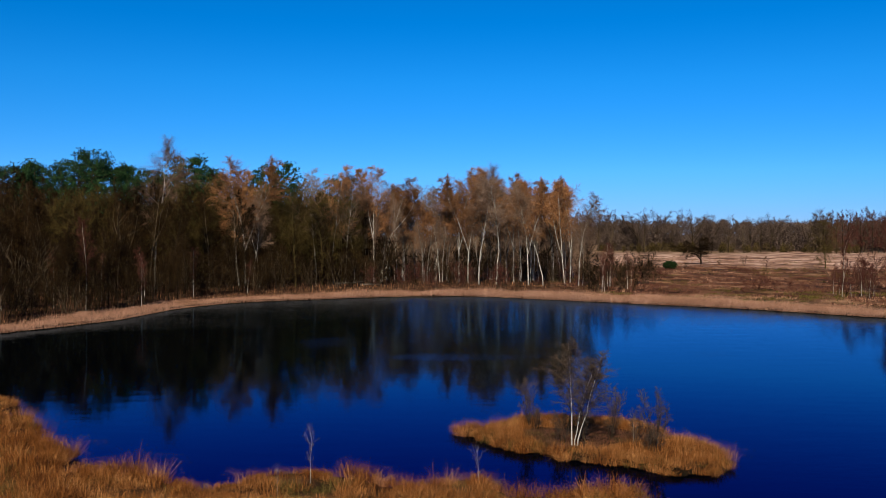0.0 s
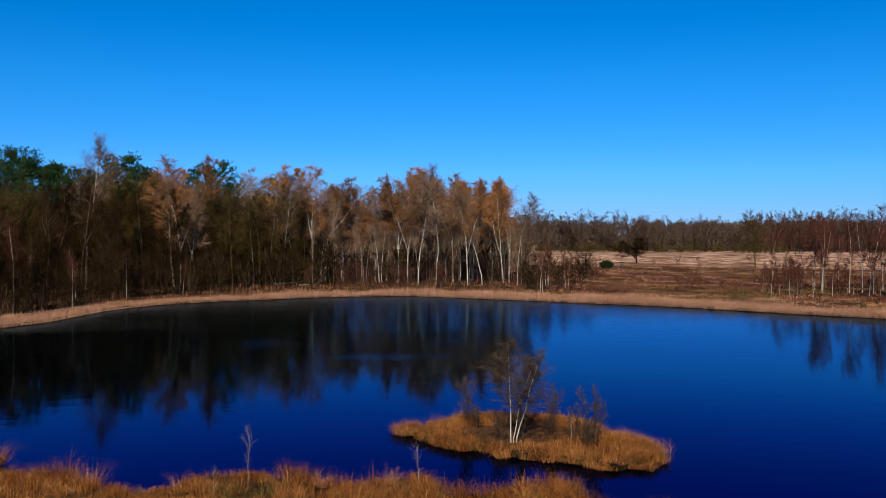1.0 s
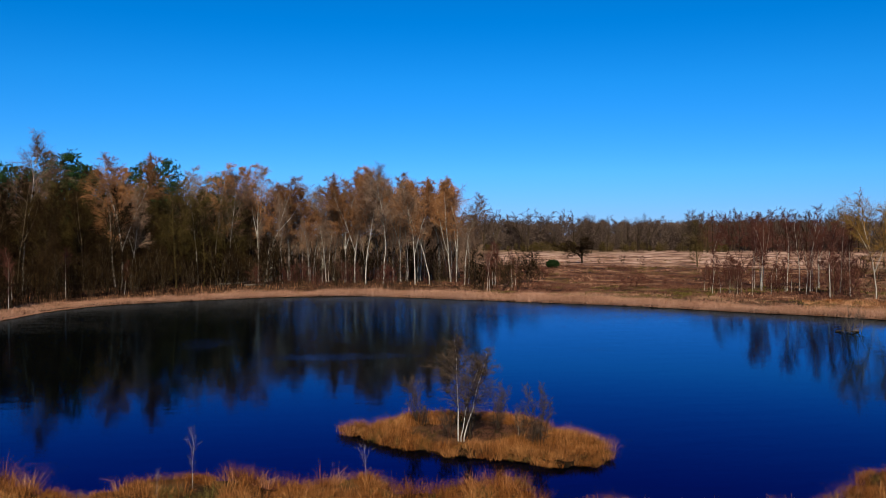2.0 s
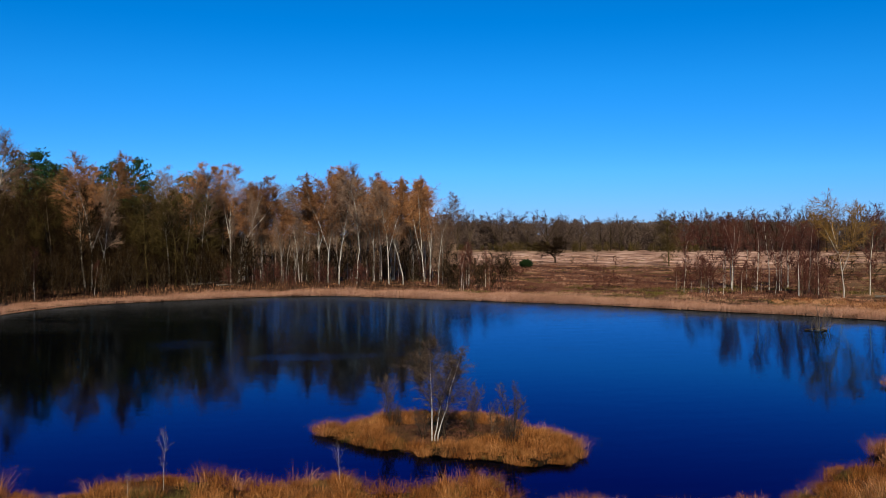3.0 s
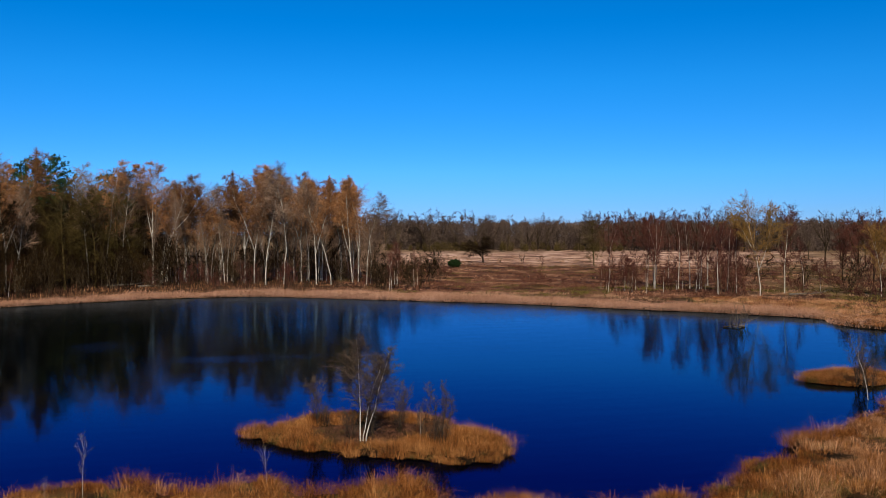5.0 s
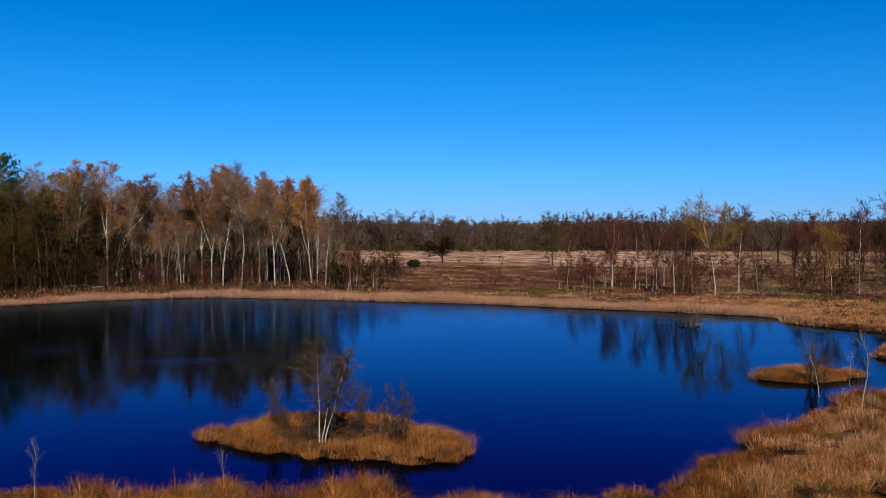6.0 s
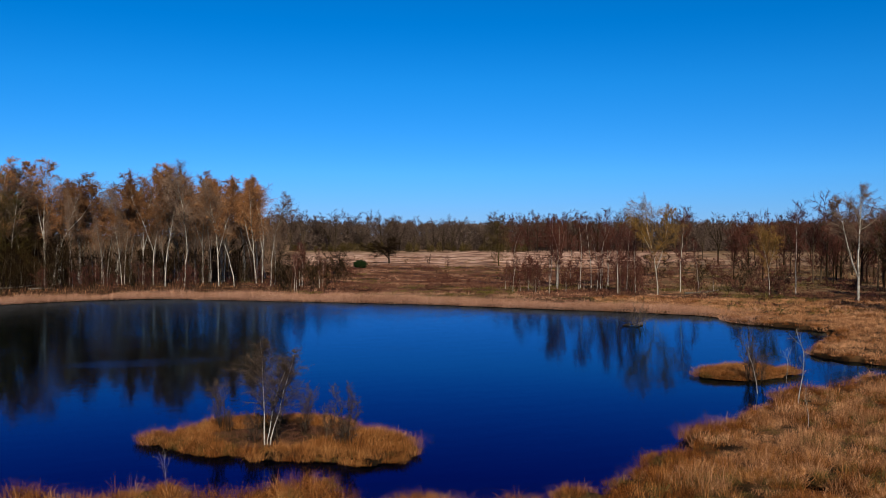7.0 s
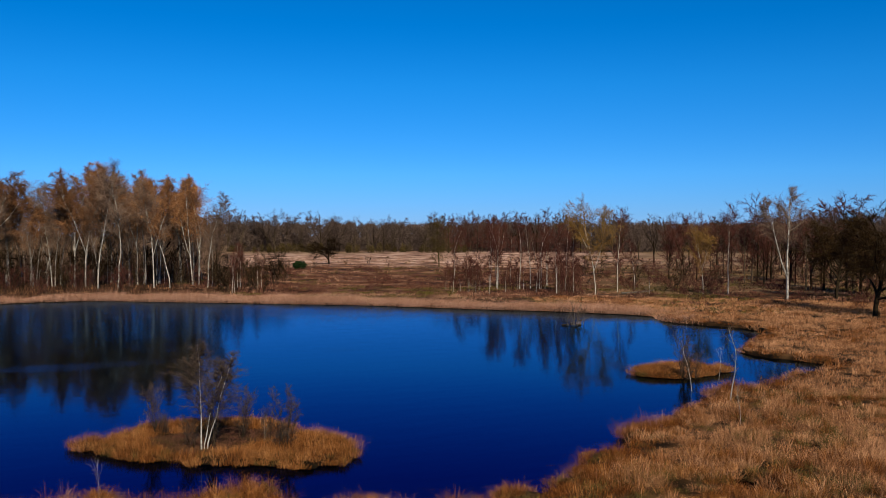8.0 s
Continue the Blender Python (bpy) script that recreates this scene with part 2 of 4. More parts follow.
def quads_mesh(name, parts, material, smooth=False):
    vs, qs, off = [], [], 0
    for V, Q in parts:
        vs.append(V)
        qs.append(Q + off)
        off += len(V)
    Q = np.concatenate(qs)
    return raw_mesh(name, np.concatenate(vs), Q.ravel(), np.arange(len(Q)) * 4, material, smooth)


def tris_mesh(name, V, material):
    n = len(V) // 3
    return raw_mesh(name, V, np.arange(n * 3), np.arange(n) * 3, material)


def unit(a):
    return a / (np.linalg.norm(a, axis=-1, keepdims=True) + 1e-9)


def grow(g, base, way, length, k, up=0.0, wob=0.1):
    """Polylines of k points from base along way, bent by up and wandering."""
    n = len(base)
    P = np.empty((n, k, 3))
    P[:, 0] = base
    d = unit(way)
    step = (length / (k - 1))[:, None]
    for i in range(1, k):
        P[:, i] = P[:, i - 1] + d * step
        d = unit(d + np.array([0, 0, up]) + g.normal(0, wob, (n, 3)))
    return P


def sprout(g, P, per, t0, t1, lo, hi):
    """per shoots from each polyline, between t0 and t1 of it, at lo to hi degrees off its run."""
    n, k, _ = P.shape
    t = (np.arange(per)[None] + g.random((n, per))) / per * (t1 - t0) + t0
    f = t * (k - 1)
    i = np.minimum(f.astype(int), k - 2)
    r = np.arange(n)[:, None]
    a, b = P[r, i], P[r, i + 1]
    base = a + (b - a) * (f - i)[..., None]
    tan = unit(b - a)
    side = unit(np.cross(tan, g.normal(0, 1, tan.shape)))
    ang = np.radians(g.uniform(lo, hi, t.shape))[..., None]
    way = tan * np.cos(ang) + side * np.sin(ang)
    return base.reshape(-1, 3), way.reshape(-1, 3), t.ravel()


def taper(P, r0, r1):
    r0 = np.broadcast_to(np.asarray(r0, float), (len(P),))
    k = P.shape[1]
    return r0[:, None] + (r1 - r0[:, None]) * (np.arange(k) / (k - 1))[None] ** 0.8


def part(name, me, parent, label=""):
    ob = new(name, me)
    ob.parent = parent
    return tagged(ob, label)


def thing(name, label, category, group="", kind=""):
    return tagged(new(name), label, category, group, kind)


# ======== the lie of the land ========
def smooth_loop(points, n=6, jitter=0.0, seed=0):
    """A closed Catmull-Rom curve through the points."""
    p = np.array(points, float)
    a, b, c, d = np.roll(p, 1, 0), p, np.roll(p, -1, 0), np.roll(p, -2, 0)
    out = []
    for t in np.arange(n) / n:
        out.append(0.5 * (2 * b + (c - a) * t + (2 * a - 5 * b + 4 * c - d) * t ** 2 + (3 * b - a - 3 * c + d) * t ** 3))
    q = np.stack(out, 1).reshape(-1, 2)
    return q + np.random.default_rng(seed).normal(0, jitter, q.shape)


POND = smooth_loop([
    (-36, 71), (-30.7, 81), (-29, 92.6), (-25, 101), (-18, 106), (-6, 112), (3, 112.8), (10, 109), (18, 103.4), (32, 94), (41, 85),
    (48.5, 78), (53.8, 71), (51.7, 65.4), (54, 57), (50.4, 52.3), (45.2, 48.5), (42.3, 44.6), (43.5, 39), (38.5, 37.2),
    (33.2, 34.9), (31.5, 34.8), (30.0, 34.4), (28.6, 32.6), (27.2, 32.3), (25.4, 31.5), (24.6, 30.9), (23.3, 29.5), (21.9, 28.8), (21.3, 29.3), (20.5, 28.5), (19.0, 26.2), (18.3, 26.8), (17.1, 26.2), (16.1, 24.6),
    (15.2, 24.4), (14.5, 23.9), (13.8, 22.9), (12.6, 23.6), (11.5, 23.1), (9.6, 22.8), (9.1, 22.6),
    (8.8, 24.0), (7.5, 24.5), (6.4, 24.1), (6.0, 25.2), (5.9, 26.5), (4.5, 26.9), (3.1, 26.3), (1.7, 26.8), (1.0, 27.9), (-0.8, 27.4), (-1.9, 27.7), (-3.0, 28.8), (-4.2, 28.7), (-5.5, 28.7), (-6.4, 28.1), (-7.1, 27.4),
    (-7.7, 27.0), (-9.1, 28.1), (-10.4, 28.9), (-11.7, 29.2), (-12.6, 28.7), (-13.5, 28.3), (-14.1, 28.9), (-13.3, 30.1), (-13.7, 31.5), (-15.2, 32.8), (-16.1, 34.4), (-17.4, 36.7), (-18.8, 37.9), (-20.1, 38.6), (-22, 39.5), (-30, 42), (-42, 50), (-45, 62)], 5, 0.1, 3)
ISLAND = smooth_loop([(1.6, 34.1), (2.0, 33.2), (2.5, 32.5), (3.1, 31.8), (3.7, 32.1), (4.3, 31.0), (5.0, 30.5), (6.1, 30.1), (6.9, 29.6), (7.8, 28.9), (8.9, 29.0), (9.6, 29.6), (10.05, 31.1),
                      (9.7, 32.5), (9.0, 34.2), (8.5, 36.0), (7.3, 37.2), (6.0, 37.7), (4.4, 37.6), (3.2, 37.0), (2.4, 36.2), (1.6, 35.2)], 5, 0.09, 4)
CLUMP = smooth_loop([(0.6, 35.3), (1.3, 35.5), (1.8, 35.0), (1.5, 34.5), (0.8, 34.5)], 4, 0.04, 8)
ISLET = smooth_loop([(30.2, 41.2), (30.6, 39.9), (32.4, 39.0), (35.7, 39.6), (36.4, 40.4), (35, 42.6), (31.7, 42.4)], 5, 0.07, 5)
PUDDLE = smooth_loop([(19.6, 20.5), (19.7, 21.5), (20.2, 21.9), (20.6, 21.3), (20.4, 20.4)], 4, 0.05, 9)
TUFT = smooth_loop([(-21.5, 41.6), (-20.4, 41.1), (-20.0, 40.3), (-20.7, 39.9), (-22, 40.3)], 4, 0.05, 6)


def signed(loop, X, Y):
    """Distance to the loop, negative inside it."""
    P = np.stack([X.ravel(), Y.ravel()], 1)
    a, b = loop, np.roll(loop, -1, 0)
    e = b - a
    out, ins = np.full(len(P), 1e9), np.zeros(len(P), bool)
    for (ax, ay), (bx, by), (ex, ey) in zip(a, b, e):
        wx, wy = P[:, 0] - ax, P[:, 1] - ay
        t = np.clip((wx * ex + wy * ey) / (ex * ex + ey * ey + 1e-12), 0, 1)
        out = np.minimum(out, (wx - t * ex) ** 2 + (wy - t * ey) ** 2)
        if ay != by:
            ins ^= ((ay > P[:, 1]) != (by > P[:, 1])) & (P[:, 0] < ex * (P[:, 1] - ay) / ey + ax)
    return (np.sqrt(out) * np.where(ins, -1, 1)).reshape(X.shape)


def shore(X, Y):
    """How far a place lies from the water's edge: positive on land, negative in the pond."""
    d = signed(POND, X, Y)
    for isle in (ISLAND, ISLET, TUFT, CLUMP):
        d = np.maximum(d, -signed(isle, X, Y))
    return np.minimum(d, signed(PUDDLE, X, Y))


def wavy(X, Y, s, seed=0.0):
    return (np.sin(X / s + 1.3 * np.sin(Y / s * 0.7 + seed)) + np.sin(Y / s * 1.2 + 1.7 * np.sin(X / s * 0.6 + 2 + seed))) * 0.5


def patchy(X, Y, size, seed=0):
    """Smooth random patches of the given size, from -1 to 1, with finer ones in them."""
    out, amp, total = 0, 1.0, 0
    for o in range(3):
        u, v = X / size * 2 ** o + 37.7 * seed, Y / size * 2 ** o + 11.3 * seed
        i, j = np.floor(u), np.floor(v)
        f, h = u - i, v - j
        f, h = f * f * (3 - 2 * f), h * h * (3 - 2 * h)
        rnd = lambda a, b: np.modf(np.abs(np.sin(a * 127.1 + b * 311.7 + seed * 17.3 + o) * 43758.5453))[0]
        out = out + amp * ((rnd(i, j) * (1 - f) + rnd(i + 1, j) * f) * (1 - h) + (rnd(i, j + 1) * (1 - f) + rnd(i + 1, j + 1) * f) * h)
        total, amp = total + amp, amp * 0.5
    return out / total * 2 - 1


def land_height(X, Y, d=None):
    d = shore(X, Y) if d is None else d
    t = np.clip((d + 0.08) / 0.36, 0, 1)
    z = -0.6 + 0.84 * t * t * (3 - 2 * t)
    far = np.hypot(X, Y)
    return z + np.where(d > 0.3, 0.08 * patchy(X, Y, 1.6) + 0.08 * patchy(X, Y, 5, 1) + np.clip((far - 90) / 200, 0, 1) * 0.5 * patchy(X, Y, 25, 2), 0)


def height_at(x, y):
    return float(land_height(np.array([x]), np.array([y]))[0])


def build_ground():
    radii = [4.0]
    while radii[-1] < 4800:
        r = radii[-1]
        radii.append(r * (1.12 if r < 18 else 1.0145 if r < 140 else 1.03 if r < 330 else 1.2))
    az = np.radians(np.concatenate([np.arange(-33, 58, 0.38), np.arange(58, 326.9, 4.0)]))
    r = np.array(radii)
    R, A = np.meshgrid(r, az, indexing="ij")
    X, Y = R * np.sin(A), R * np.cos(A)
    d = shore(X, Y)
    Z = land_height(X, Y, d)
    k, n = R.shape
    idx = np.arange(k * n).reshape(k, n)
    nx = np.roll(idx, -1, 1)
    Q = np.stack([idx[:-1], nx[:-1], nx[1:], idx[1:]], -1).reshape(-1, 4)[:, ::-1]
    V = np.stack([X, Y, Z], -1).reshape(-1, 3)
    V = np.concatenate([V, [[0, 0, 0.25]]])
    fan = np.stack([np.full(n, k * n), nx[0], idx[0]], -1)[:, ::-1]
    loops = np.concatenate([Q.ravel(), fan.ravel()])
    starts = np.concatenate([np.arange(len(Q)) * 4, len(Q) * 4 + np.arange(n) * 3])
    me = raw_mesh("ground", V, loops, starts, ground_material(), True)
    D, B = np.hypot(V[:, 0], V[:, 1]), np.degrees(np.arctan2(V[:, 0], V[:, 1]))
    dd = np.append(d.ravel(), 5)
    sm = lambda x, lo, hi: np.clip((x - lo) / (hi - lo), 0, 1)
    w = 30 * patchy(V[:, 0], V[:, 1], 30, 1)
    heath = sm(D + w, 112, 124) * sm(B, 6, 11)
    straw = sm(D + w, 208, 240) * (1 - sm(D + w, 400, 430)) * sm(B, 5, 10) * 0.9
    green = np.maximum(sm(D + w, 360, 400) * (1 - sm(B, 15, 22)), sm(B + 0.2 * w, 33, 37) * sm(D + w, 116, 124) * 0.7)
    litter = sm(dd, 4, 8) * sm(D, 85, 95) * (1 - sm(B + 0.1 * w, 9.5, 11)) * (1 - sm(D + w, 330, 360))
    # rim of wet mud with the overhang's shade painted in
    shaded_mud = 1 - sm(dd, 0.3, 0.55)
    for name, val in (("heath", heath), ("straw", straw), ("green", green), ("litter", litter), ("shaded_mud", shaded_mud)):
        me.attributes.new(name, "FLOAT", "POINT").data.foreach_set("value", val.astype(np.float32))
    return tagged(new("ground", me), "brown peaty heath ground round the pond", "ground", "", "structure")


def build_water():
    """Still water by the near bank; farther out the breeze raises small real waves."""
    xs, ys = np.arange(-62, 62.1, 0.62), np.concatenate([np.arange(-52, -20, 2.0), np.arange(-20, 52.1, 0.3)])
    X, Y = np.meshgrid(xs, ys)
    g = np.random.default_rng(91)
    Z = np.zeros_like(X)
    for i in range(26):
        long, way = g.uniform(1.0, 2.6), radians(10 + g.normal(0, 48))
        Z += long / 6.283 * np.sin(6.283 / long * (X * math.sin(way) + Y * math.cos(way)) + g.uniform(0, 6.28))
    calm = np.clip((np.hypot(X + 4, Y + 68) - 52) / 42, 0, 1)
    Z *= 0.0035 * calm * (0.75 + 0.6 * patchy(X, Y * 2, 24, 3))
    k, n = X.shape
    idx = np.arange(k * n).reshape(k, n)
    Q = np.stack([idx[:-1, :-1], idx[:-1, 1:], idx[1:, 1:], idx[1:, :-1]], -1).reshape(-1, 4)
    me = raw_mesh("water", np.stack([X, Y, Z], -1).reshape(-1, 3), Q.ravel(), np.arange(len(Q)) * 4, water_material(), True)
    PX, PY = X + 4, Y + 68
    edge = 0.35 * patchy(PX, PY * 2.5, 6, 21)
    ruffle = np.clip((PY - 86 + 9 * patchy(PX, PY * 2, 16, 22)) / 14, 0, 0.8) * np.clip((PX + 8) / 12, 0, 1)
    for cx, cy, rx, ry in ((-8.8, 65, 2.6, 4.6), (0.3, 57.4, 6, 2.2), (18.2, 58.3, 1.7, 1.7)):
        ruffle = np.maximum(ruffle, np.clip((1.15 - np.hypot((PX - cx) / rx, (PY - cy) / ry) + edge) * 0.8, 0, 0.5))
    me.attributes.new("ruffle", "FLOAT", "POINT").data.foreach_set("value", ruffle.ravel().astype(np.float32))
    ob = new("water", me)
    ob.location = (4, 68, 0)
    return tagged(ob, "dark blue still pond water mirroring trees", "water", "", "structure")


ground = build_ground()
water = build_water()


# ======== grasses ========
def blades(X, Y, h, w, lean, seed, curl=0.4, wind=(0.12, 0.06), base=None, out=None):
    """One bent blade at each place: height h, width w, leaning at random and with the wind."""
    g = np.random.default_rng(seed)
    n = len(X)
    z = np.maximum(land_height(X, Y), 0.1) if base is None else base
    a = g.random(n) * 2 * np.pi
    L = np.abs(g.normal(0, lean, n))
    dx, dy = np.cos(a) * L + wind[0] * g.random(n), np.sin(a) * L + wind[1] * g.random(n)
    if out is not None:
        dx, dy = dx + out[:, 0], dy + out[:, 1]
        L = np.hypot(dx, dy)
    f = g.random(n) * np.pi
    sx, sy = np.cos(f) * w / 2, np.sin(f) * w / 2
    b = np.stack([X, Y, z - 0.05], 1)
    s = np.stack([sx, sy, np.zeros(n)], 1)
    m = b + np.stack([dx * h * 0.4, dy * h * 0.4, h * 0.6], 1)
    t = b + np.stack([dx * h * (0.8 + curl), dy * h * (0.8 + curl), h * np.clip(1.08 - 0.48 * L, 0.3, 1.1)], 1)
    V = np.stack([b - s, b + s, m + s * 0.8, m - s * 0.8, t], 1).reshape(-1, 3)
    i = np.arange(n)[:, None] * 5
    loops = np.concatenate([i + [[0, 1, 2, 3]], i + [[3, 2, 4]]], 1).ravel()
    starts = (np.arange(n)[:, None] * 7 + [[0, 4]]).ravel()
    return V, loops, starts


def scatter(density, box, keep, seed):
    g = np.random.default_rng(seed)
    x0, y0, x1, y1 = box
    n = int(density * (x1 - x0) * (y1 - y0))
    X, Y = g.uniform(x0, x1, n), g.uniform(y0, y1, n)
    k = keep(X, Y)
    return X[k], Y[k]


def bearing_of(X, Y):
    return np.degrees(np.arctan2(X, Y))


def grass(name, X, Y, h, w, lean, material, label, seed, **kw):
    V, L, S = blades(X, Y, h, w, lean, seed, **kw)
    return tagged(new(name, raw_mesh(name, V, L, S, material)), label, "grass", "", "stuff")


def in_view(X, Y, slack=1.5):
    b = bearing_of(X, Y)
    return (b > -27.5 - slack) & (b < 51.5 + slack)


def tussocks(X, Y, per, size, seed):
    """per blades round each tussock: their roots, heights and outward ways."""
    g = np.random.default_rng(seed)
    n = len(X)
    k = g.uniform(0.75, 1.2, n)
    a = g.random((n, per)) * 2 * np.pi
    q = np.sqrt(g.random((n, per)))
    bx, by = X[:, None] + np.cos(a) * q * size * k[:, None], Y[:, None] + np.sin(a) * q * size * k[:, None]
    h = k[:, None] * g.uniform(0.26, 0.74, (n, per)) * (1.08 - 0.4 * q)
    out = q * g.uniform(0.25, 1.15, (n, per))
    return bx.ravel(), by.ravel(), h.ravel(), np.stack([(np.cos(a) * out).ravel(), (np.sin(a) * out).ravel()], 1), np.repeat(np.arange(n), per)


def near_banks():
    def keep(X, Y):
        D = np.hypot(X, Y)
        ok = in_view(X, Y) & (D > 22) & (D < 47) & (signed(POND, X, Y) > -0.12) & (signed(PUDDLE, X, Y) > 0.1)
        return ok & (np.random.default_rng(1).random(len(X)) < np.clip((36 / D) ** 1.3, 0, 1))
    TX, TY = scatter(6.2, (-26, 15, 40, 45), keep, 11)
    mound = patchy(TX, TY, 1.9, 12)
    hollow = patchy(TX, TY, 2.4, 14) < -0.3
    thick = (mound > np.where(TX < 14, -0.8, -0.55)) & (~hollow | (np.random.default_rng(44).random(len(TX)) < 0.75))
    low = np.where(hollow, 0.62, 1.0)[thick]
    TX, TY, mound = TX[thick], TY[thick], np.maximum(mound[thick], -0.5)
    g = np.random.default_rng(2)
    n = len(TX)
    d = signed(POND, TX, TY)
    rust = (g.random(n) < np.where(d < 1.0, 0.75, np.where(TX > 22, 0.08, 0.28) + 0.7 * patchy(TX, TY, 2.6, 5)))
    grn = (~rust | (d > 2)) & (g.random(n) < 0.22 + 0.75 * patchy(TX, TY, 2.2, 7))
    rust &= ~grn
    X, Y, h, out, who = tussocks(TX, TY, 105, 0.3, 3)
    h *= (low * g.uniform(0.7, 1.15, n) * (np.where(TX < 14, 1.02, 0.9) + 0.6 * mound) * np.clip(1.12 - 0.15 * d, 1.0, 1.12))[who]
    rust, grn = rust[who], grn[who]
    pale = (TX[who] + 4 * patchy(TX, TY, 5, 6)[who] > 15) & ~rust & ~grn & (g.random(n) < np.where(TX > 22, 0.97, 0.6))[who]
    for name, k, material, label in (("moor_grass", ~rust & ~grn & ~pale, M["near_grass"], "tall dry tan moor grass on the near bank"),
                                     ("pale_grass", pale, M["straw_grass"], "pale straw-coloured moor grass on the near bank"),
                                     ("rust_grass", rust, M["rust_grass"], "rust-brown grass tussocks along the near water's edge"),
                                     ("green_grass", grn, M["green_grass"], "olive green sedge among the dry grass")):
        grass(name, X[k], Y[k], h[k] * (0.7 if name == "green_grass" else 1), 0.0088, 0.58, material, label, 21, wind=(0.08, 0.0), out=out[k])


def right_field():
    def keep(X, Y):
        D = np.hypot(X, Y)
        ok = in_view(X, Y) & (D >= 46.5) & (D < 112) & (signed(POND, X, Y) > 0.05) & (bearing_of(X, Y) > 30)
        return ok & (np.random.default_rng(5).random(len(X)) < np.clip((46 / D) ** 1.1, 0, 1))
    TX, TY = scatter(4.2, (30, 25, 90, 95), keep, 12)
    X, Y, h, out, who = tussocks(TX, TY, 46, 0.4, 6)
    h *= (0.75 + 0.25 * patchy(TX, TY, 5, 3))[who]
    D = np.hypot(X, Y)
    rust = (np.random.default_rng(4).random(len(TX)) < np.where(signed(POND, TX, TY) < 1.5, 0.6, 0.14 + 0.45 * patchy(TX, TY, 9, 5)))[who]
    grass("marsh_grass", X[~rust], Y[~rust], h[~rust], 0.009 * D[~rust] / 40, 0.5, M["straw_grass"], "pale straw marsh grass spreading to the wood's edge", 22, out=out[~rust])
    grass("marsh_sedge", X[rust], Y[rust], h[rust], 0.009 * D[rust] / 40, 0.5, M["rust_grass"], "rust-brown sedge between the pale marsh grass", 26, out=out[rust])


def far_reeds():
    def keep(X, Y):
        d = signed(POND, X, Y)
        width = 4.5 + 3 * patchy(X, Y, 10, 3)
        return in_view(X, Y) & (np.hypot(X, Y) > 60) & (d > -0.3) & (d < width) & (np.random.default_rng(19).random(len(X)) < (41 - bearing_of(X, Y)) / 6)
    X, Y = scatter(120, (-45, 60, 60, 122), keep, 13)
    g = np.random.default_rng(8)
    h = (0.85 + 0.55 * patchy(X, Y, 1.7, 2) + 0.4 * patchy(X, Y, 9, 5)) * g.uniform(0.4, 1.2, len(X)) * (0.5 + 0.45 * np.clip((bearing_of(X, Y) + 16) / 10, 0, 1)) * np.clip((43 - bearing_of(X, Y)) / 9, 0.5, 1)
    grass("reed_bed", X, Y, h, 0.017, 1.1, M["reed"], "band of pale pinkish-tan reeds along the far shore", 23, wind=(0.3, 0.0))


def isle_grass(name, loop, box, label, seed, bare=None):
    TX, TY = scatter(19.0, box, lambda X, Y: signed(loop, X, Y) < 0.14, seed)
    g = np.random.default_rng(seed)
    d = -signed(loop, TX, TY)
    inner = np.zeros(len(TX), bool)
    if bare:
        inner = np.hypot((TX - bare[0]) / bare[2], (TY - bare[1]) / bare[3]) < 1 + 0.3 * wavy(TX, TY, 0.7)
    rust = g.random(len(TX)) < 0.48 + 0.8 * patchy(TX, TY, 1.5, 3)
    low = np.where(inner, (patchy(TX, TY, 1.4, 6) > 0.05) & (g.random(len(TX)) < 0.7), (d < 0.35) & (g.random(len(TX)) < 0.18))
    inner &= ~low
    X, Y, h, out, who = tussocks(TX, TY, 56, 0.24, seed)
    h *= np.where(inner | (low & (d > 0.6)), 0.27, 0.66 + 0.4 * patchy(TX, TY, 1.1, 2))[who]
    root = thing(name, label, "grass island")
    for nm, k, material in (("dry_grass", ~rust & ~low & ~inner, M["near_grass"]), ("rust_grass", rust & ~low & ~inner, M["rust_grass"]),
                            ("green_sedge", low, M["green_grass"]), ("heather", inner, M["heather"])):
        k = k[who]
        if k.any():
            V, L, S = blades(X[k], Y[k], h[k] * (0.8 if nm == "green_sedge" else 1), 0.008, 0.5, seed + 1, out=out[k], wind=(0.06, 0.0))
            tagged(part(nm, raw_mesh(nm, V, L, S, material), root), kind="stuff")


def heath_tufts():
    def keep(X, Y):
        D, B = np.hypot(X, Y), bearing_of(X, Y)
        return in_view(X, Y) & (D > 92) & (D < 330) & (B > 7) & (signed(POND, X, Y) > 3.8) & (np.random.default_rng(3).random(len(X)) < (113 / D) ** 2.3)
    TX, TY = scatter(1.3, (10, 60, 200, 330), keep, 14)
    g = np.random.default_rng(9)
    D = np.hypot(TX, TY)
    p = 0.4 + 1.6 * patchy(TX, TY, 7, 2) + 0.8 * patchy(TX, TY, 30, 3) + np.where(D + 30 * patchy(TX, TY, 30, 1) > 222, -1.0, 0) + g.normal(0, 0.45, len(TX))
    X, Y, h, out, who = tussocks(TX, TY, 9, 0.5, 7)
    h *= (0.55 + 0.45 * patchy(TX, TY, 5, 4))[who]
    k = p[who] > 0.1
    green = k & (patchy(X, Y, 11, 9) > 0.1)
    for name, sel, w, material, label in (("heather", k & ~green, 0.13, M["heather"], "reddish-brown winter heather covering the heath"),
                                          ("moss_tufts", green, 0.1, M["green_grass"], "olive green mossy tufts between the heather"),
                                          ("heath_grass", ~k, 0.075, M["heath_straw"], "pale dry grass patches on the heath")):
        grass(name, X[sel], Y[sel], h[sel], w, 0.5, material, label, 24, out=out[sel])


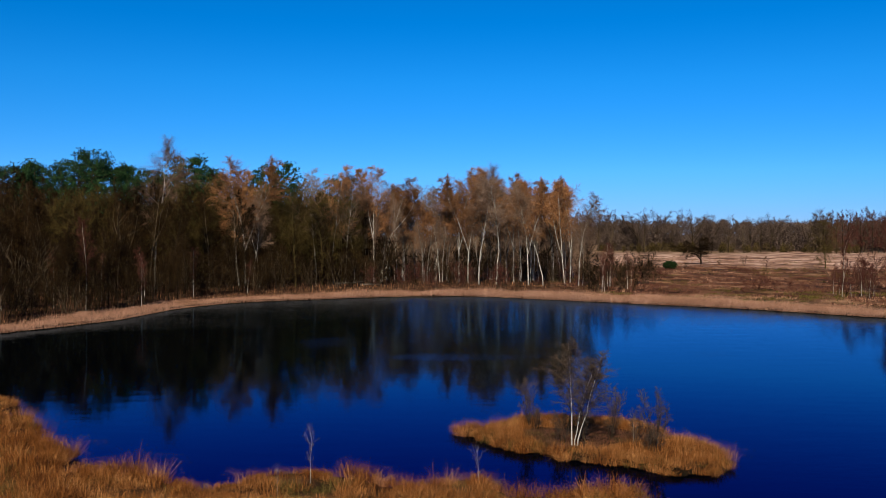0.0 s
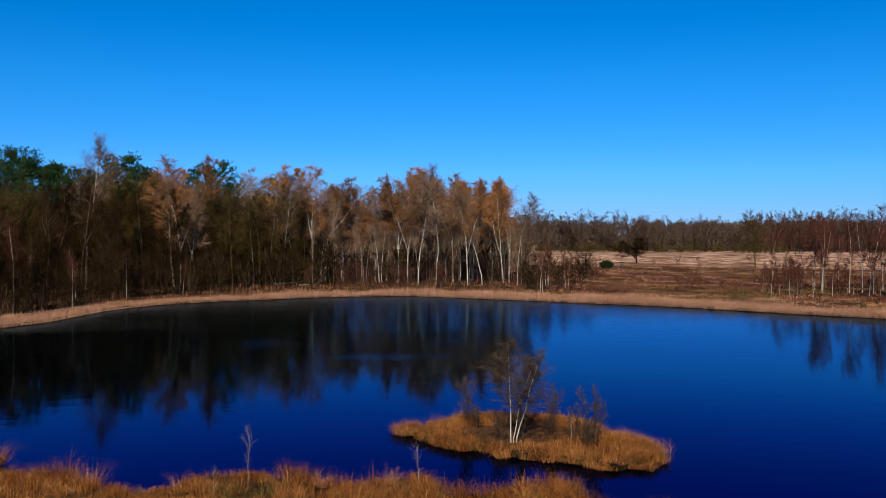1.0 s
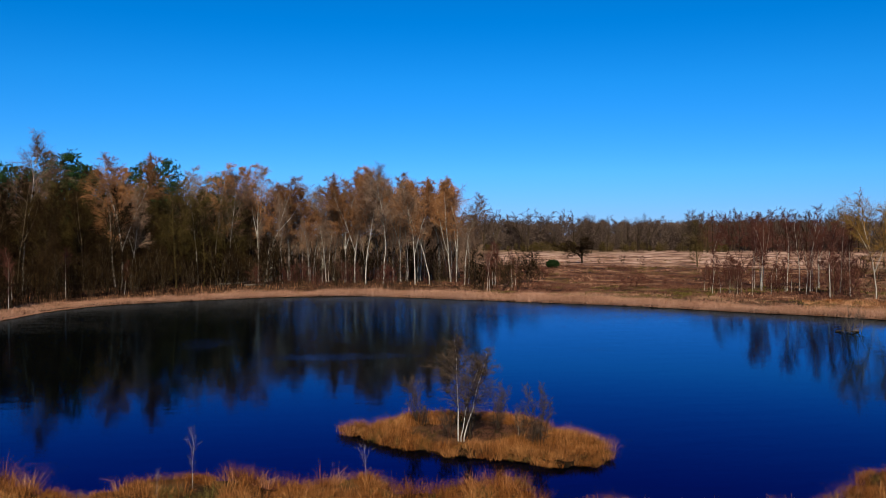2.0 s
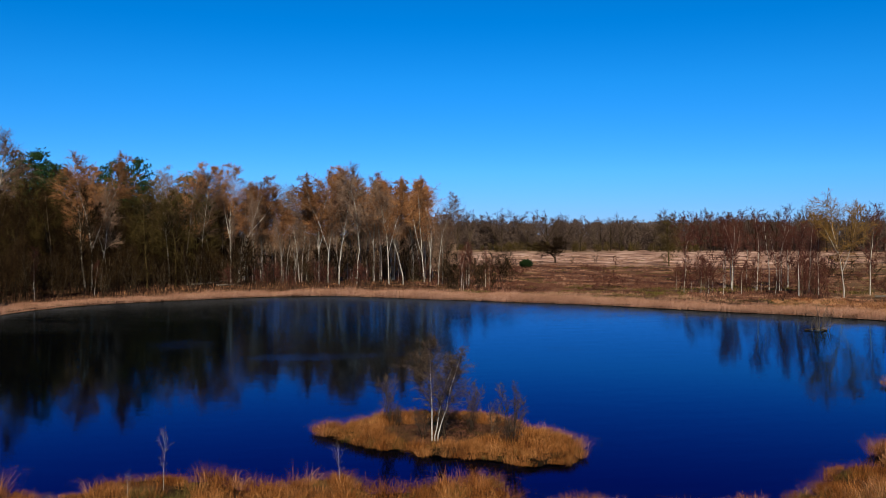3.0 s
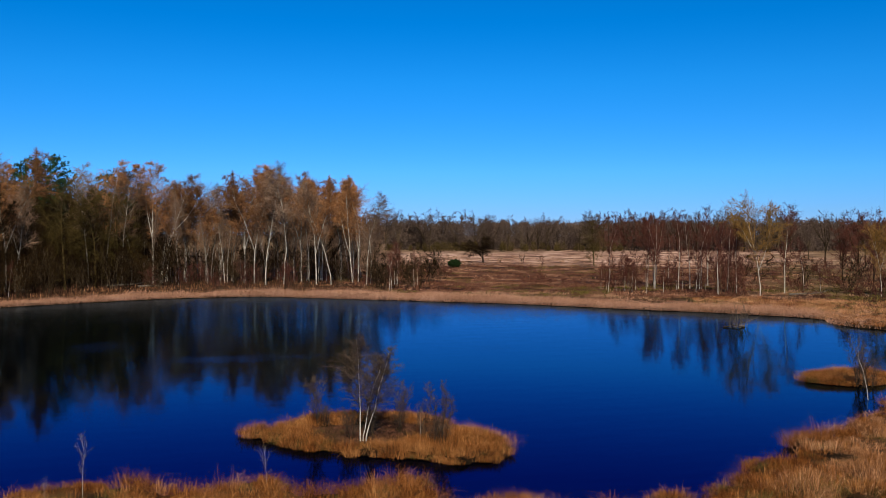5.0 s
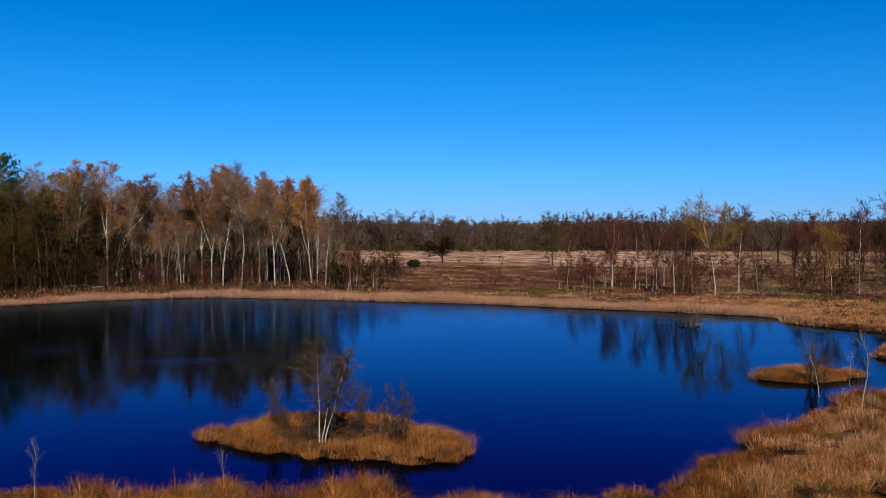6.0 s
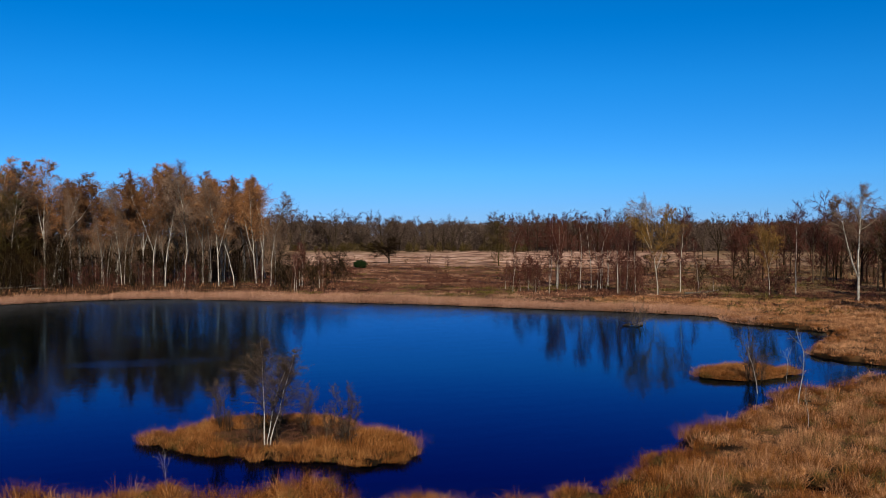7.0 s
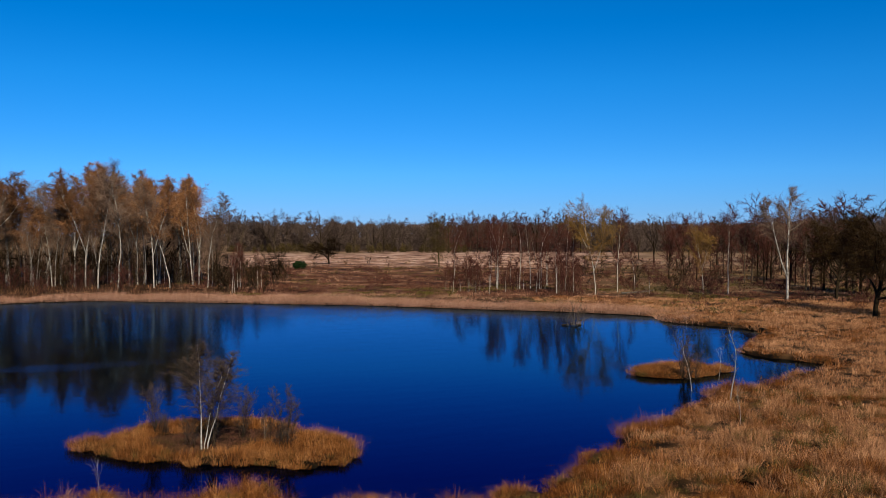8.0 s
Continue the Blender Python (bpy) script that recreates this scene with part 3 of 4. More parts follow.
def undergrowth():
    def keep(X, Y):
        d, B = signed(POND, X, Y), bearing_of(X, Y)
        return in_view(X, Y) & (d > 2.5) & (d < 34) & (Y > 66) & (B < 10.5) & (np.random.default_rng(6).random(len(X)) < np.exp(-d / 18))
    X, Y = scatter(14, (-75, 66, 28, 150), keep, 15)
    g = np.random.default_rng(10)
    h = g.uniform(0.2, 0.9, len(X)) * (0.8 + 0.8 * patchy(X, Y, 4, 6))
    k = g.random(len(X)) < 0.35 + 0.5 * patchy(X, Y, 6, 8)
    grass("bramble", X[~k], Y[~k], np.abs(h[~k]), 0.05, 0.7, M["bramble"], "reddish-brown dead bracken and bramble under the trees", 27)
    grass("wood_grass", X[k], Y[k], np.abs(h[k]) * 0.7, 0.04, 0.6, M["straw_grass"], "dry grass at the wood's edge", 28)


def home_bank():
    """The same dry grass goes on below and behind the camera."""
    def keep(X, Y):
        D = np.hypot(X, Y)
        return (D < 22) & (signed(POND, X, Y) > 0.2) & (np.random.default_rng(16).random(len(X)) < np.clip(9 / (D + 0.1), 0.12, 1) ** 1.2)
    TX, TY = scatter(1.5, (-22, -22, 22, 22), keep, 17)
    X, Y, h, out, who = tussocks(TX, TY, 26, 0.36, 18)
    rust = (patchy(TX, TY, 4, 5) > 0.15)[who]
    grass("bank_grass", X[~rust], Y[~rust], h[~rust] * 0.8, 0.02, 0.28, M["near_grass"], "dry tan tussock grass on the home bank", 29, out=out[~rust])
    grass("bank_sedge", X[rust], Y[rust], h[rust] * 0.8, 0.02, 0.28, M["rust_grass"], "rust-brown sedge on the home bank", 30, out=out[rust])


near_banks()
home_bank()
right_field()
undergrowth()
far_reeds()
isle_grass("island", ISLAND, (0, 28, 11, 38.5), "small pond island overgrown with tan and rust tussocks", 31, (5.5, 33.6, 2.8, 2.0))
isle_grass("islet", ISLET, (29.5, 38.5, 37, 43.5), "low grassy islet with rust-brown tussocks", 32)
isle_grass("grass_tuft", CLUMP, (0, 34, 2.4, 36), "small rusty grass tussock at the island's low tip", 34)
isle_grass("grass_tuft", TUFT, (-23, 39, -19, 42.5), "single round rusty grass tussock in the water", 33)
heath_tufts()


# ======== trees ========
def envelope(shape, t, clear):
    u = np.clip((t - clear) / (1 - clear), 0, 1)
    if shape == "cone":
        return (1 - u) * 0.95 + 0.08
    if shape == "birch":
        return (0.55 + 0.45 * np.sin(np.pi * np.clip(0.1 + 1.1 * u, 0, 1))) * (1 - 0.75 * u ** 3) + 0.1
    if shape == "dome":
        return 0.3 + 0.7 * np.sin(np.pi * np.clip(0.25 + 0.62 * u, 0, 1))
    if shape == "broad":
        return 0.25 + np.sin(np.pi * np.clip(0.15 + 0.8 * u, 0, 1)) ** 0.7 * 0.85
    return 0.25 + 0.8 * np.sin(np.pi * np.clip(0.12 + 0.83 * u, 0, 1))


def skeleton_of(seed, H, r0, stems=1, spread=0.0, wob=0.03, clear=0.3, n1=24, a1=(30, 55), l1=0.24, up1=0.1, n2=7, l2=0.4, n3=6, l3=0.5,
                up3=-0.2, shape="oval", fork=0, fork_t=(0.25, 0.55), fork_a=(14, 26), lean=(0, 0), kinks=2, crook=0.12):
    g = np.random.default_rng(seed)
    a = g.random(stems) * 2 * np.pi
    s = spread * np.sqrt(g.random(stems)) if stems > 1 else np.zeros(1)
    way = np.stack([np.cos(a) * s + lean[0], np.sin(a) * s + lean[1], np.ones(stems)], 1)
    base = np.stack([np.cos(a) * s * 0.4, np.sin(a) * s * 0.4, np.full(stems, -0.1)], 1)
    L = H * (g.uniform(0.65, 1.0, stems) if stems > 1 else np.ones(1))
    T = grow(g, base, way, L, 11, 0.03, wob)
    r = r0 * (L / H)
    if fork:
        b, w, t = sprout(g, T, fork, *fork_t, *fork_a)
        T2 = grow(g, b, w, np.repeat(L, fork) * (1 - t) * g.uniform(0.8, 1.05, len(t)), 11, 0.06, wob)
        T, r = np.concatenate([T, T2]), np.concatenate([r, np.full(len(T2), r0 * 0.6)])
    b, w, t = sprout(g, T, n1, clear, 0.98, *a1)
    LT = np.repeat(np.linalg.norm(T[:, -1] - T[:, 0], axis=1), n1)
    B1 = grow(g, b, w, LT * l1 * envelope(shape, t, clear) * g.uniform(0.7, 1.2, len(t)), 4, up1, crook)
    b, w, t2 = sprout(g, B1, n2, 0.2, 1.0, 25, 60)
    L1 = np.repeat(np.linalg.norm(B1[:, -1] - B1[:, 0], axis=1), n2)
    B2 = grow(g, b, w, L1 * l2 * g.uniform(0.6, 1.2, len(t2)) + 0.15 * H / 18, kinks, up1 * 0.4, 0.18)
    b, w, t3 = sprout(g, B2, n3, 0.1, 1.0, 20, 60)
    L2 = np.repeat(np.linalg.norm(B2[:, -1] - B2[:, 0], axis=1), n3)
    w[:, 2] += up3
    long = (L2 * l3 * g.uniform(0.5, 1.3, len(t3)) + 0.2 * H / 18)[:, None]
    w = unit(w)
    side = unit(np.cross(w, g.normal(0, 1, w.shape)))
    return T, r, B1, B2, (b, w * long, side)


SPECS = {
    # kind: name, bark, boughs, twigs, label, category, growth
    "birch_rust": ("birch_tree", "birch_bark", "pale_limb", "twig_rust", "slender white-barked birch with a rust-orange budding crown", "birch",
                   dict(H=18, r0=0.12, wob=0.07, clear=0.36, n1=20, a1=(20, 50), l1=0.17, up1=0.05, n2=9, l2=0.5, n3=17, l3=0.6, up3=-0.35, fork=1, fork_t=(0.25, 0.5), fork_a=(8, 20), shape="birch")),
    "birch_grey": ("birch_tree", "birch_bark", "pale_limb", "twig_grey", "bare white-barked birch with a fine grey-brown crown", "birch",
                   dict(H=18, r0=0.1, wob=0.075, clear=0.38, n1=26, a1=(18, 46), l1=0.18, up1=0.06, n2=8, l2=0.5, n3=17, l3=0.6, up3=-0.3, shape="birch")),
    "birch_fork": ("birch_tree", "birch_bark", "pale_limb", "twig_grey", "tall birch forking low into two bare crowns", "birch",
                   dict(H=13, r0=0.15, wob=0.05, clear=0.45, n1=20, a1=(22, 55), l1=0.17, up1=0.05, n2=8, l2=0.5, n3=18, l3=0.6, up3=-0.3, fork=1, fork_t=(0.2, 0.22), fork_a=(15, 17), shape="birch")),
    "birch_gold": ("birch_tree", "white_stem", "twig_gold", "twig_gold", "young birch with a golden-brown budding crown", "birch",
                   dict(H=11, r0=0.08, wob=0.06, clear=0.3, n1=18, a1=(20, 45), l1=0.3, up1=0.12, n2=6, n3=20, l3=0.7, up3=-0.2, fork=2)),
    "birch_thin": ("birch_tree", "white_stem", "twig_wine", "twig_wine", "thin young birch with a sparse reddish-brown crown", "birch",
                   dict(H=10, r0=0.08, wob=0.06, clear=0.3, n1=22, a1=(15, 38), l1=0.17, up1=0.15, n2=6, n3=14, l3=0.7, up3=0.0)),
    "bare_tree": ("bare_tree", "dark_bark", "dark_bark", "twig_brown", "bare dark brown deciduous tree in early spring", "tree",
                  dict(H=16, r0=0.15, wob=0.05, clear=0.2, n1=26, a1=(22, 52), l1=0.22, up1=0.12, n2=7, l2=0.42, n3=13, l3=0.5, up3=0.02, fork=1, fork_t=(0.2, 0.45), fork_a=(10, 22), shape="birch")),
    "mossy_tree": ("oak_tree", "moss_bark", "moss_bark", "twig_moss", "bare oak with olive mossy branches down to the ground", "tree",
                   dict(H=15, r0=0.2, wob=0.05, clear=0.06, n1=34, a1=(40, 75), l1=0.27, up1=0.1, n2=7, l2=0.45, n3=16, l3=0.7, up3=0.0)),
    "oak": ("oak_tree", "oak_bark", "oak_bark", "twig_brown", "broad bare oak with dark gnarled spreading limbs", "oak",
            dict(H=8, r0=0.17, wob=0.1, clear=0.14, n1=14, a1=(30, 80), l1=0.27, up1=0.03, n2=8, l2=0.5, n3=15, l3=0.5, up3=0.0, fork=6, fork_t=(0.14, 0.42), fork_a=(25, 66), shape="dome")),
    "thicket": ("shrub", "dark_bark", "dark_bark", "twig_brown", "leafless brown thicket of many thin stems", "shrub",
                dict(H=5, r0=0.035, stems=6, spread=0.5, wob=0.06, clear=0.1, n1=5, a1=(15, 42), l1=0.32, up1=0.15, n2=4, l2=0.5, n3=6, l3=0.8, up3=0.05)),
    "wine_shrub": ("shrub", "dark_bark", "twig_wine", "twig_wine", "leafless shrub with wine-red twigs", "shrub",
                   dict(H=5, r0=0.035, stems=7, spread=0.6, wob=0.06, clear=0.1, n1=5, a1=(15, 45), l1=0.3, up1=0.15, n2=4, l2=0.5, n3=7, l3=0.8, up3=0.05)),
    "dwarf_shrub": ("shrub", "dark_bark", "twig_wine", "twig_wine", "low leafless reddish shrub on the heath", "shrub",
                    dict(H=1.2, r0=0.015, stems=6, spread=0.8, wob=0.08, clear=0.1, n1=4, a1=(15, 45), l1=0.35, up1=0.1, n2=3, l2=0.5, n3=5, l3=0.8, up3=0.05)),
    "wine_tree": ("bare_tree", "dark_bark", "twig_wine", "twig_wine", "bare tree with a wine-red haze of twigs", "tree",
                  dict(H=11, r0=0.12, wob=0.05, clear=0.15, n1=14, a1=(22, 52), l1=0.2, up1=0.1, n2=6, l2=0.45, n3=13, l3=0.55, up3=0.02, shape="dome", fork=2, fork_t=(0.2, 0.45), fork_a=(12, 35))),
    "larch": ("larch_tree", "dark_bark", "twig_wine", "twig_wine", "leafless reddish larch with a pointed top", "larch",
              dict(H=18, r0=0.2, wob=0.008, clear=0.12, n1=40, a1=(65, 95), l1=0.17, up1=0.03, n2=4, n3=10, l3=0.7, up3=-0.1, shape="cone")),
    "far_tree": ("distant_tree", "dark_bark", "dark_bark", "twig_hazed", "bare grey-brown tree of the distant wood", "tree",
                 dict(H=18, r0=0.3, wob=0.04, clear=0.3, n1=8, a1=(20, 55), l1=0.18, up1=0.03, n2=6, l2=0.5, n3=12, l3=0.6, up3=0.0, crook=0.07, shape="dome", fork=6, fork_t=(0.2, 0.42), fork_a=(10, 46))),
    "sapling": ("birch_sapling", "white_stem", "pale_limb", "pale_limb", "tiny leafless birch sapling rising from the grass", "sapling",
                dict(H=2, r0=0.011, wob=0.05, clear=0.3, n1=10, a1=(16, 40), l1=0.32, up1=0.15, n2=3, n3=3, up3=0.1, kinks=3)),
    "bent_birch": ("birch_tree", "white_stem", "pale_limb", "twig_grey", "crooked young white birch with few thin twigs", "birch",
                   dict(H=3.4, r0=0.03, wob=0.14, clear=0.45, n1=9, a1=(18, 45), l1=0.16, up1=0.12, n2=4, n3=6, up3=0.05)),
    "island_bush": ("shrub", "dark_bark", "twig_isle", "twig_isle", "leafless grey-brown birch bush on the island", "shrub",
                    dict(H=2, r0=0.016, stems=6, spread=0.22, wob=0.06, clear=0.15, n1=9, a1=(15, 38), l1=0.24, up1=0.15, n2=5, n3=11, up3=0.0, kinks=3)),
    "island_birch": ("birch_tree", "white_stem", "twig_isle", "twig_isle", "slim white birch with dense brown twigs on the island", "birch",
                     dict(H=3.8, r0=0.024, stems=1, spread=0, wob=0.085, clear=0.3, n1=26, a1=(18, 46), l1=0.24, up1=0.08, n2=7, n3=24, up3=-0.05, kinks=3, shape="birch")),
}
TWIG = {"birch_rust": 0.017, "birch_grey": 0.014, "birch_fork": 0.011, "birch_gold": 0.011, "birch_thin": 0.01, "bare_tree": 0.015, "mossy_tree": 0.015, "oak": 0.013, "thicket": 0.014,
        "wine_shrub": 0.014, "wine_tree": 0.014, "dwarf_shrub": 0.01, "larch": 0.035, "far_tree": 0.022, "sapling": 0.003, "bent_birch": 0.004, "island_bush": 0.003, "island_birch": 0.0034}
VARIANTS = {"birch_rust": 5, "birch_grey": 4, "bare_tree": 5, "far_tree": 5, "thicket": 4, "oak": 3, "birch_thin": 3, "wine_shrub": 3, "pine": 3, "sapling": 3, "island_birch": 4, "island_bush": 3}
stock, used = {}, {}


def crown_mesh(B2, R2, fine, tw):
    """Shoots as tapered tubes, the hair-thin last twigs as pointed slivers."""
    V, Q = tube_arrays(B2, R2, 3)
    b, w, side = fine
    tri = np.stack([b - side * tw, b + side * tw, b + w], 1).reshape(-1, 3)
    loops = np.concatenate([Q.ravel(), len(V) + np.arange(len(tri))])
    starts = np.concatenate([np.arange(len(Q)) * 4, len(Q) * 4 + np.arange(len(b)) * 3])
    me = raw_mesh("crown", np.concatenate([V, tri]), loops, starts, M["twig_grey"])
    me.materials.clear()
    return me


def tree_prototype(kind, v):
    name, bark, limb, twig, label, category, spec = SPECS[kind]
    T, r, B1, B2, B3 = skeleton_of(sum(map(ord, kind)) * 10 + v, **spec)
    tw = TWIG[kind]
    root = thing(name, label, category)
    sides = 6 if len(T) < 4 else 4
    part("trunk", quads_mesh("trunk", [tube_arrays(T, taper(T, r, spec["r0"] * 0.12), sides)], M[bark], True), root)
    L1 = np.linalg.norm(B1[:, -1] - B1[:, 0], axis=1)
    boughs = part("branchwork", quads_mesh("branchwork", [tube_arrays(B1, taper(B1, np.clip(L1 * 0.018, tw * 1.3, spec["r0"] * 0.5), tw), 4)], M[limb], True), root)
    tagged(boughs, kind="stuff")
    tagged(part("crown", crown_mesh(B2, taper(B2, tw * 1.2, tw * 0.5), B3, tw), root), kind="stuff").data.materials.append(M[twig])
    return root, float(T[:, :, 2].max())


def tufts(g, C, n, length, width):
    """n pointed tufts of needles or leaves round each place in C."""
    d = unit(g.normal(0, 1, (len(C), n, 3)) + [0, 0, 0.25])
    s = unit(np.cross(d, g.normal(0, 1, d.shape))) * width / 2
    p = C[:, None] + d * length * 0.1
    V = np.stack([p - s, p + s, p + d * length * g.uniform(0.6, 1.1, d.shape[:2])[..., None]], 2)
    return V.reshape(-1, 3)


def pine_prototype(v):
    g = np.random.default_rng(500 + v)
    T = grow(g, np.array([[0, 0, -0.1]]), np.array([[0, 0, 1.0]]), np.array([18.0]), 11, 0.03, 0.03)
    b, w, t = sprout(g, T, 34, 0.5, 0.99, 45, 85)
    B1 = grow(g, b, w, 4.2 * np.sin(np.pi * (0.2 + 0.75 * (t - 0.5) / 0.5)) * g.uniform(0.5, 1.2, len(t)) + 0.7, 4, 0.14, 0.12)
    b, w, _ = sprout(g, B1, 5, 0.35, 1.0, 30, 60)
    B2 = grow(g, b, w, g.uniform(0.5, 1.1, len(b)), 3, 0.15, 0.15)
    C = np.concatenate([B2[:, -1], B2[:, 1], B1[:, -1]])
    C = np.repeat(C, 4, 0) + g.normal(0, 0.34, (len(C) * 4, 3)) * [1, 1, 0.6]
    root = thing("pine_tree", "tall pine with dark green clumped needles", "pine")
    part("trunk", quads_mesh("trunk", [tube_arrays(T, taper(T, 0.2, 0.03), 6)], M["dark_bark"], True), root)
    boughs = part("branchwork", quads_mesh("branchwork", [tube_arrays(B1, taper(B1, 0.05, 0.02), 4), tube_arrays(B2, taper(B2, 0.02, 0.01), 3)], M["dark_bark"]), root)
    tagged(part("crown", tris_mesh("crown", tufts(g, C, 5, 0.36, 0.15), M["needles"]), root, "dark green needles"), kind="stuff")
    return root, float(T[:, :, 2].max())


GROUPS = {"birch_fork": "young birches on the heath", "birch_rust": "birches of the far shore", "birch_grey": "birches of the far shore", "pine": "pines above the wood", "bare_tree": "bare trees of the wood",
          "mossy_tree": "bare trees of the wood", "thicket": "thickets at the wood's edge", "birch_thin": "young birches on the heath", "birch_gold": "young birches on the heath",
          "wine_shrub": "reddish shrubs on the heath", "dwarf_shrub": "low shrubs on the heath", "wine_tree": "reddish trees beyond the heath", "oak": "single oaks on the heath",
          "larch": "larches of the distant wood", "far_tree": "trees of the distant wood", "sapling": "birch saplings by the pond", "bent_birch": "crooked birches by the islet",
          "island_bush": "birch bushes on the islands", "island_birch": "birches on the island"}


def plant(kind, bearing, dist, height, turn=None, wide=1.0, tilt=(0, 0)):
    x, y = place(bearing, dist)
    count = used.get(kind, 0)
    used[kind] = count + 1
    v = count % VARIANTS.get(kind, 2)
    fresh = (kind, v) not in stock
    if fresh:
        stock[kind, v] = pine_prototype(v) if kind == "pine" else tree_prototype(kind, v)
        tagged(stock[kind, v][0], group=GROUPS.get(kind, ""))
    proto, H = stock[kind, v]
    k = height / H
    m = pose(x, y, max(height_at(x, y), -0.25) - 0.03, *tilt) @ pose(0, 0, 0, 0, 0, random.uniform(0, 360) if turn is None else turn) @ Matrix.Diagonal((k * wide, k * wide, k, 1))
    if fresh:
        proto.matrix_basis = m
        return proto
    bare = proto.scale.copy()
    proto.scale = (1, 1, 1)
    ob = copy_thing(proto, m)
    proto.scale = bare
    return ob


# birch grove on the far shore: bearing, distance, height, kind, lean to the right
GROVE = [(-4.54, 141, 18.4, "birch_rust", -2), (-4.1, 142, 16.5, "birch_rust", 7), (-3.7, 150, 15.2, "birch_grey", -3), (-2.6, 147, 15, "birch_grey", 2),
         (-1.25, 146, 16.6, "birch_grey", 0), (-0.5, 148, 15.8, "birch_rust", 2), (-0.2, 143, 14.6, "birch_grey", -4), (0.25, 148, 16.2, "birch_grey", 1),
         (1.03, 142, 17.8, "birch_rust", 1), (1.65, 139, 16.6, "birch_rust", 0), (2.35, 136, 17.6, "birch_grey", 1), (2.65, 148, 17, "birch_rust", -2),
         (3.1, 150, 18.4, "birch_rust", 3), (3.5, 135, 16.8, "birch_grey", 5), (4.15, 146, 17.6, "birch_rust", 0), (4.65, 142, 15.8, "birch_rust", -3),
         (5.1, 142, 16, "birch_grey", 3), (5.6, 133, 15.4, "birch_rust", -1), (5.95, 146, 16.2, "birch_rust", 0), (6.55, 133, 15.2, "birch_grey", -3),
         (7.2, 148, 16, "birch_rust", 2), (7.95, 139, 16, "birch_rust", -5), (8.3, 142, 16.2, "birch_rust", 2), (8.85, 133, 13.2, "birch_grey", 3), (9.1, 135, 11, "birch_grey", 6),
         (-12.8, 131, 18.4, "birch_rust", 1), (-13.2, 134, 17, "birch_rust", -3), (-12.3, 130, 14, "birch_grey", 1), (-11.9, 132, 13.2, "birch_grey", 2),
         (-18.3, 131, 20.4, "birch_grey", -1), (-8.3, 136, 17.2, "birch_grey", 1), (-7.2, 138, 17.8, "birch_rust", -2), (-6.4, 139, 16.6, "birch_grey", 3)]
for b, d, h, kind, lean in GROVE:
    plant(kind, b, d, h * 1.02, wide=1.22, tilt=(0, lean))
for i in range(22):
    plant("birch_grey", -5.2 + 14.2 * ((i * 0.618 + 0.3) % 1), random.uniform(134, 150), random.uniform(9.5, 14), wide=0.5, tilt=(random.uniform(-3, 3), random.uniform(-6, 6)))
for i in range(36):
    plant(random.choice(("birch_rust", "birch_grey", "birch_grey")), -5.8 + 14.6 * ((i * 0.618) % 1), random.uniform(144, 170), random.uniform(12.5, 16.6), wide=1.15)
for i in range(30):
    plant("wine_shrub" if i % 3 else "thicket", -6 + 15.5 * ((i * 0.618) % 1), random.uniform(122, 150), random.uniform(1.2, 3.6), wide=1.2)
# pines over the wood
for b, d, h in [(-27.9, 160, 18.5), (-26, 164, 18.6), (-24.4, 165, 19.6), (-22.8, 163, 20.6), (-21.3, 162, 20.4), (-19.9, 165, 19.6), (-15.4, 158, 19.4), (-14.6, 163, 19), (-11.4, 156, 19), (-26.7, 158, 19), (-25.2, 156, 19.7), (-23.4, 156, 19), (-22.0, 152, 21.2), (-20.6, 151, 19.2), (-19.2, 156, 18.6), (-16.2, 147, 20.3), (-17.4, 155, 18.6), (-10.4, 144, 19.2), (-6.8, 150, 17.4), (-27.5, 150, 18.5)]:
    plant("pine", b, d, h * 0.955)
# brown wood on the far left shore
for i in range(70):
    b = -28.8 + 24.5 * ((i * 0.618) % 1)
    front = 98 + (b + 27) * 1.6
    plant(random.choice(("bare_tree",) * 8 + ("mossy_tree",) + (("birch_grey",) if i > 30 else ())), b, front + 6 + 40 * (i / 70), random.uniform(13, 16.5) * (0.85 + 0.35 * i / 70) * (0.9 if b < -19 else 1))
for i in range(64):
    b = -28.8 + 36 * ((i * 0.618) % 1)
    front = 94 + (b + 27) * 1.35
    plant("thicket", b, front + random.uniform(2, 16), random.uniform(3, 7.5))
for i in range(84):
    b = -28.6 + 24 * ((i * 0.618) % 1)
    front = float(np.interp(b, (-28, -22, -19, -15, -10, -5), (84, 91, 99, 113, 129, 134))) + 6 * random.random()
    plant(("thicket", "thicket", "bare_tree")[i % 3], b, front, random.uniform(2, 4.5) if i % 3 < 2 else random.uniform(5, 9))
for b, d, h in [(-11.2, 140, 14), (-10.4, 136, 12.5), (-6.6, 137, 13), (-8.8, 142, 14.5), (-14.9, 132, 13), (-17.2, 128, 12.5)]:
    plant("mossy_tree", b, d, h)
plant("birch_thin", -19.1, 98, 5.2)
plant("birch_thin", -22.3, 95, 9.0)
plant("mossy_tree", -9.6, 131, 14.5)
plant("mossy_tree", -7.9, 134, 13.5)
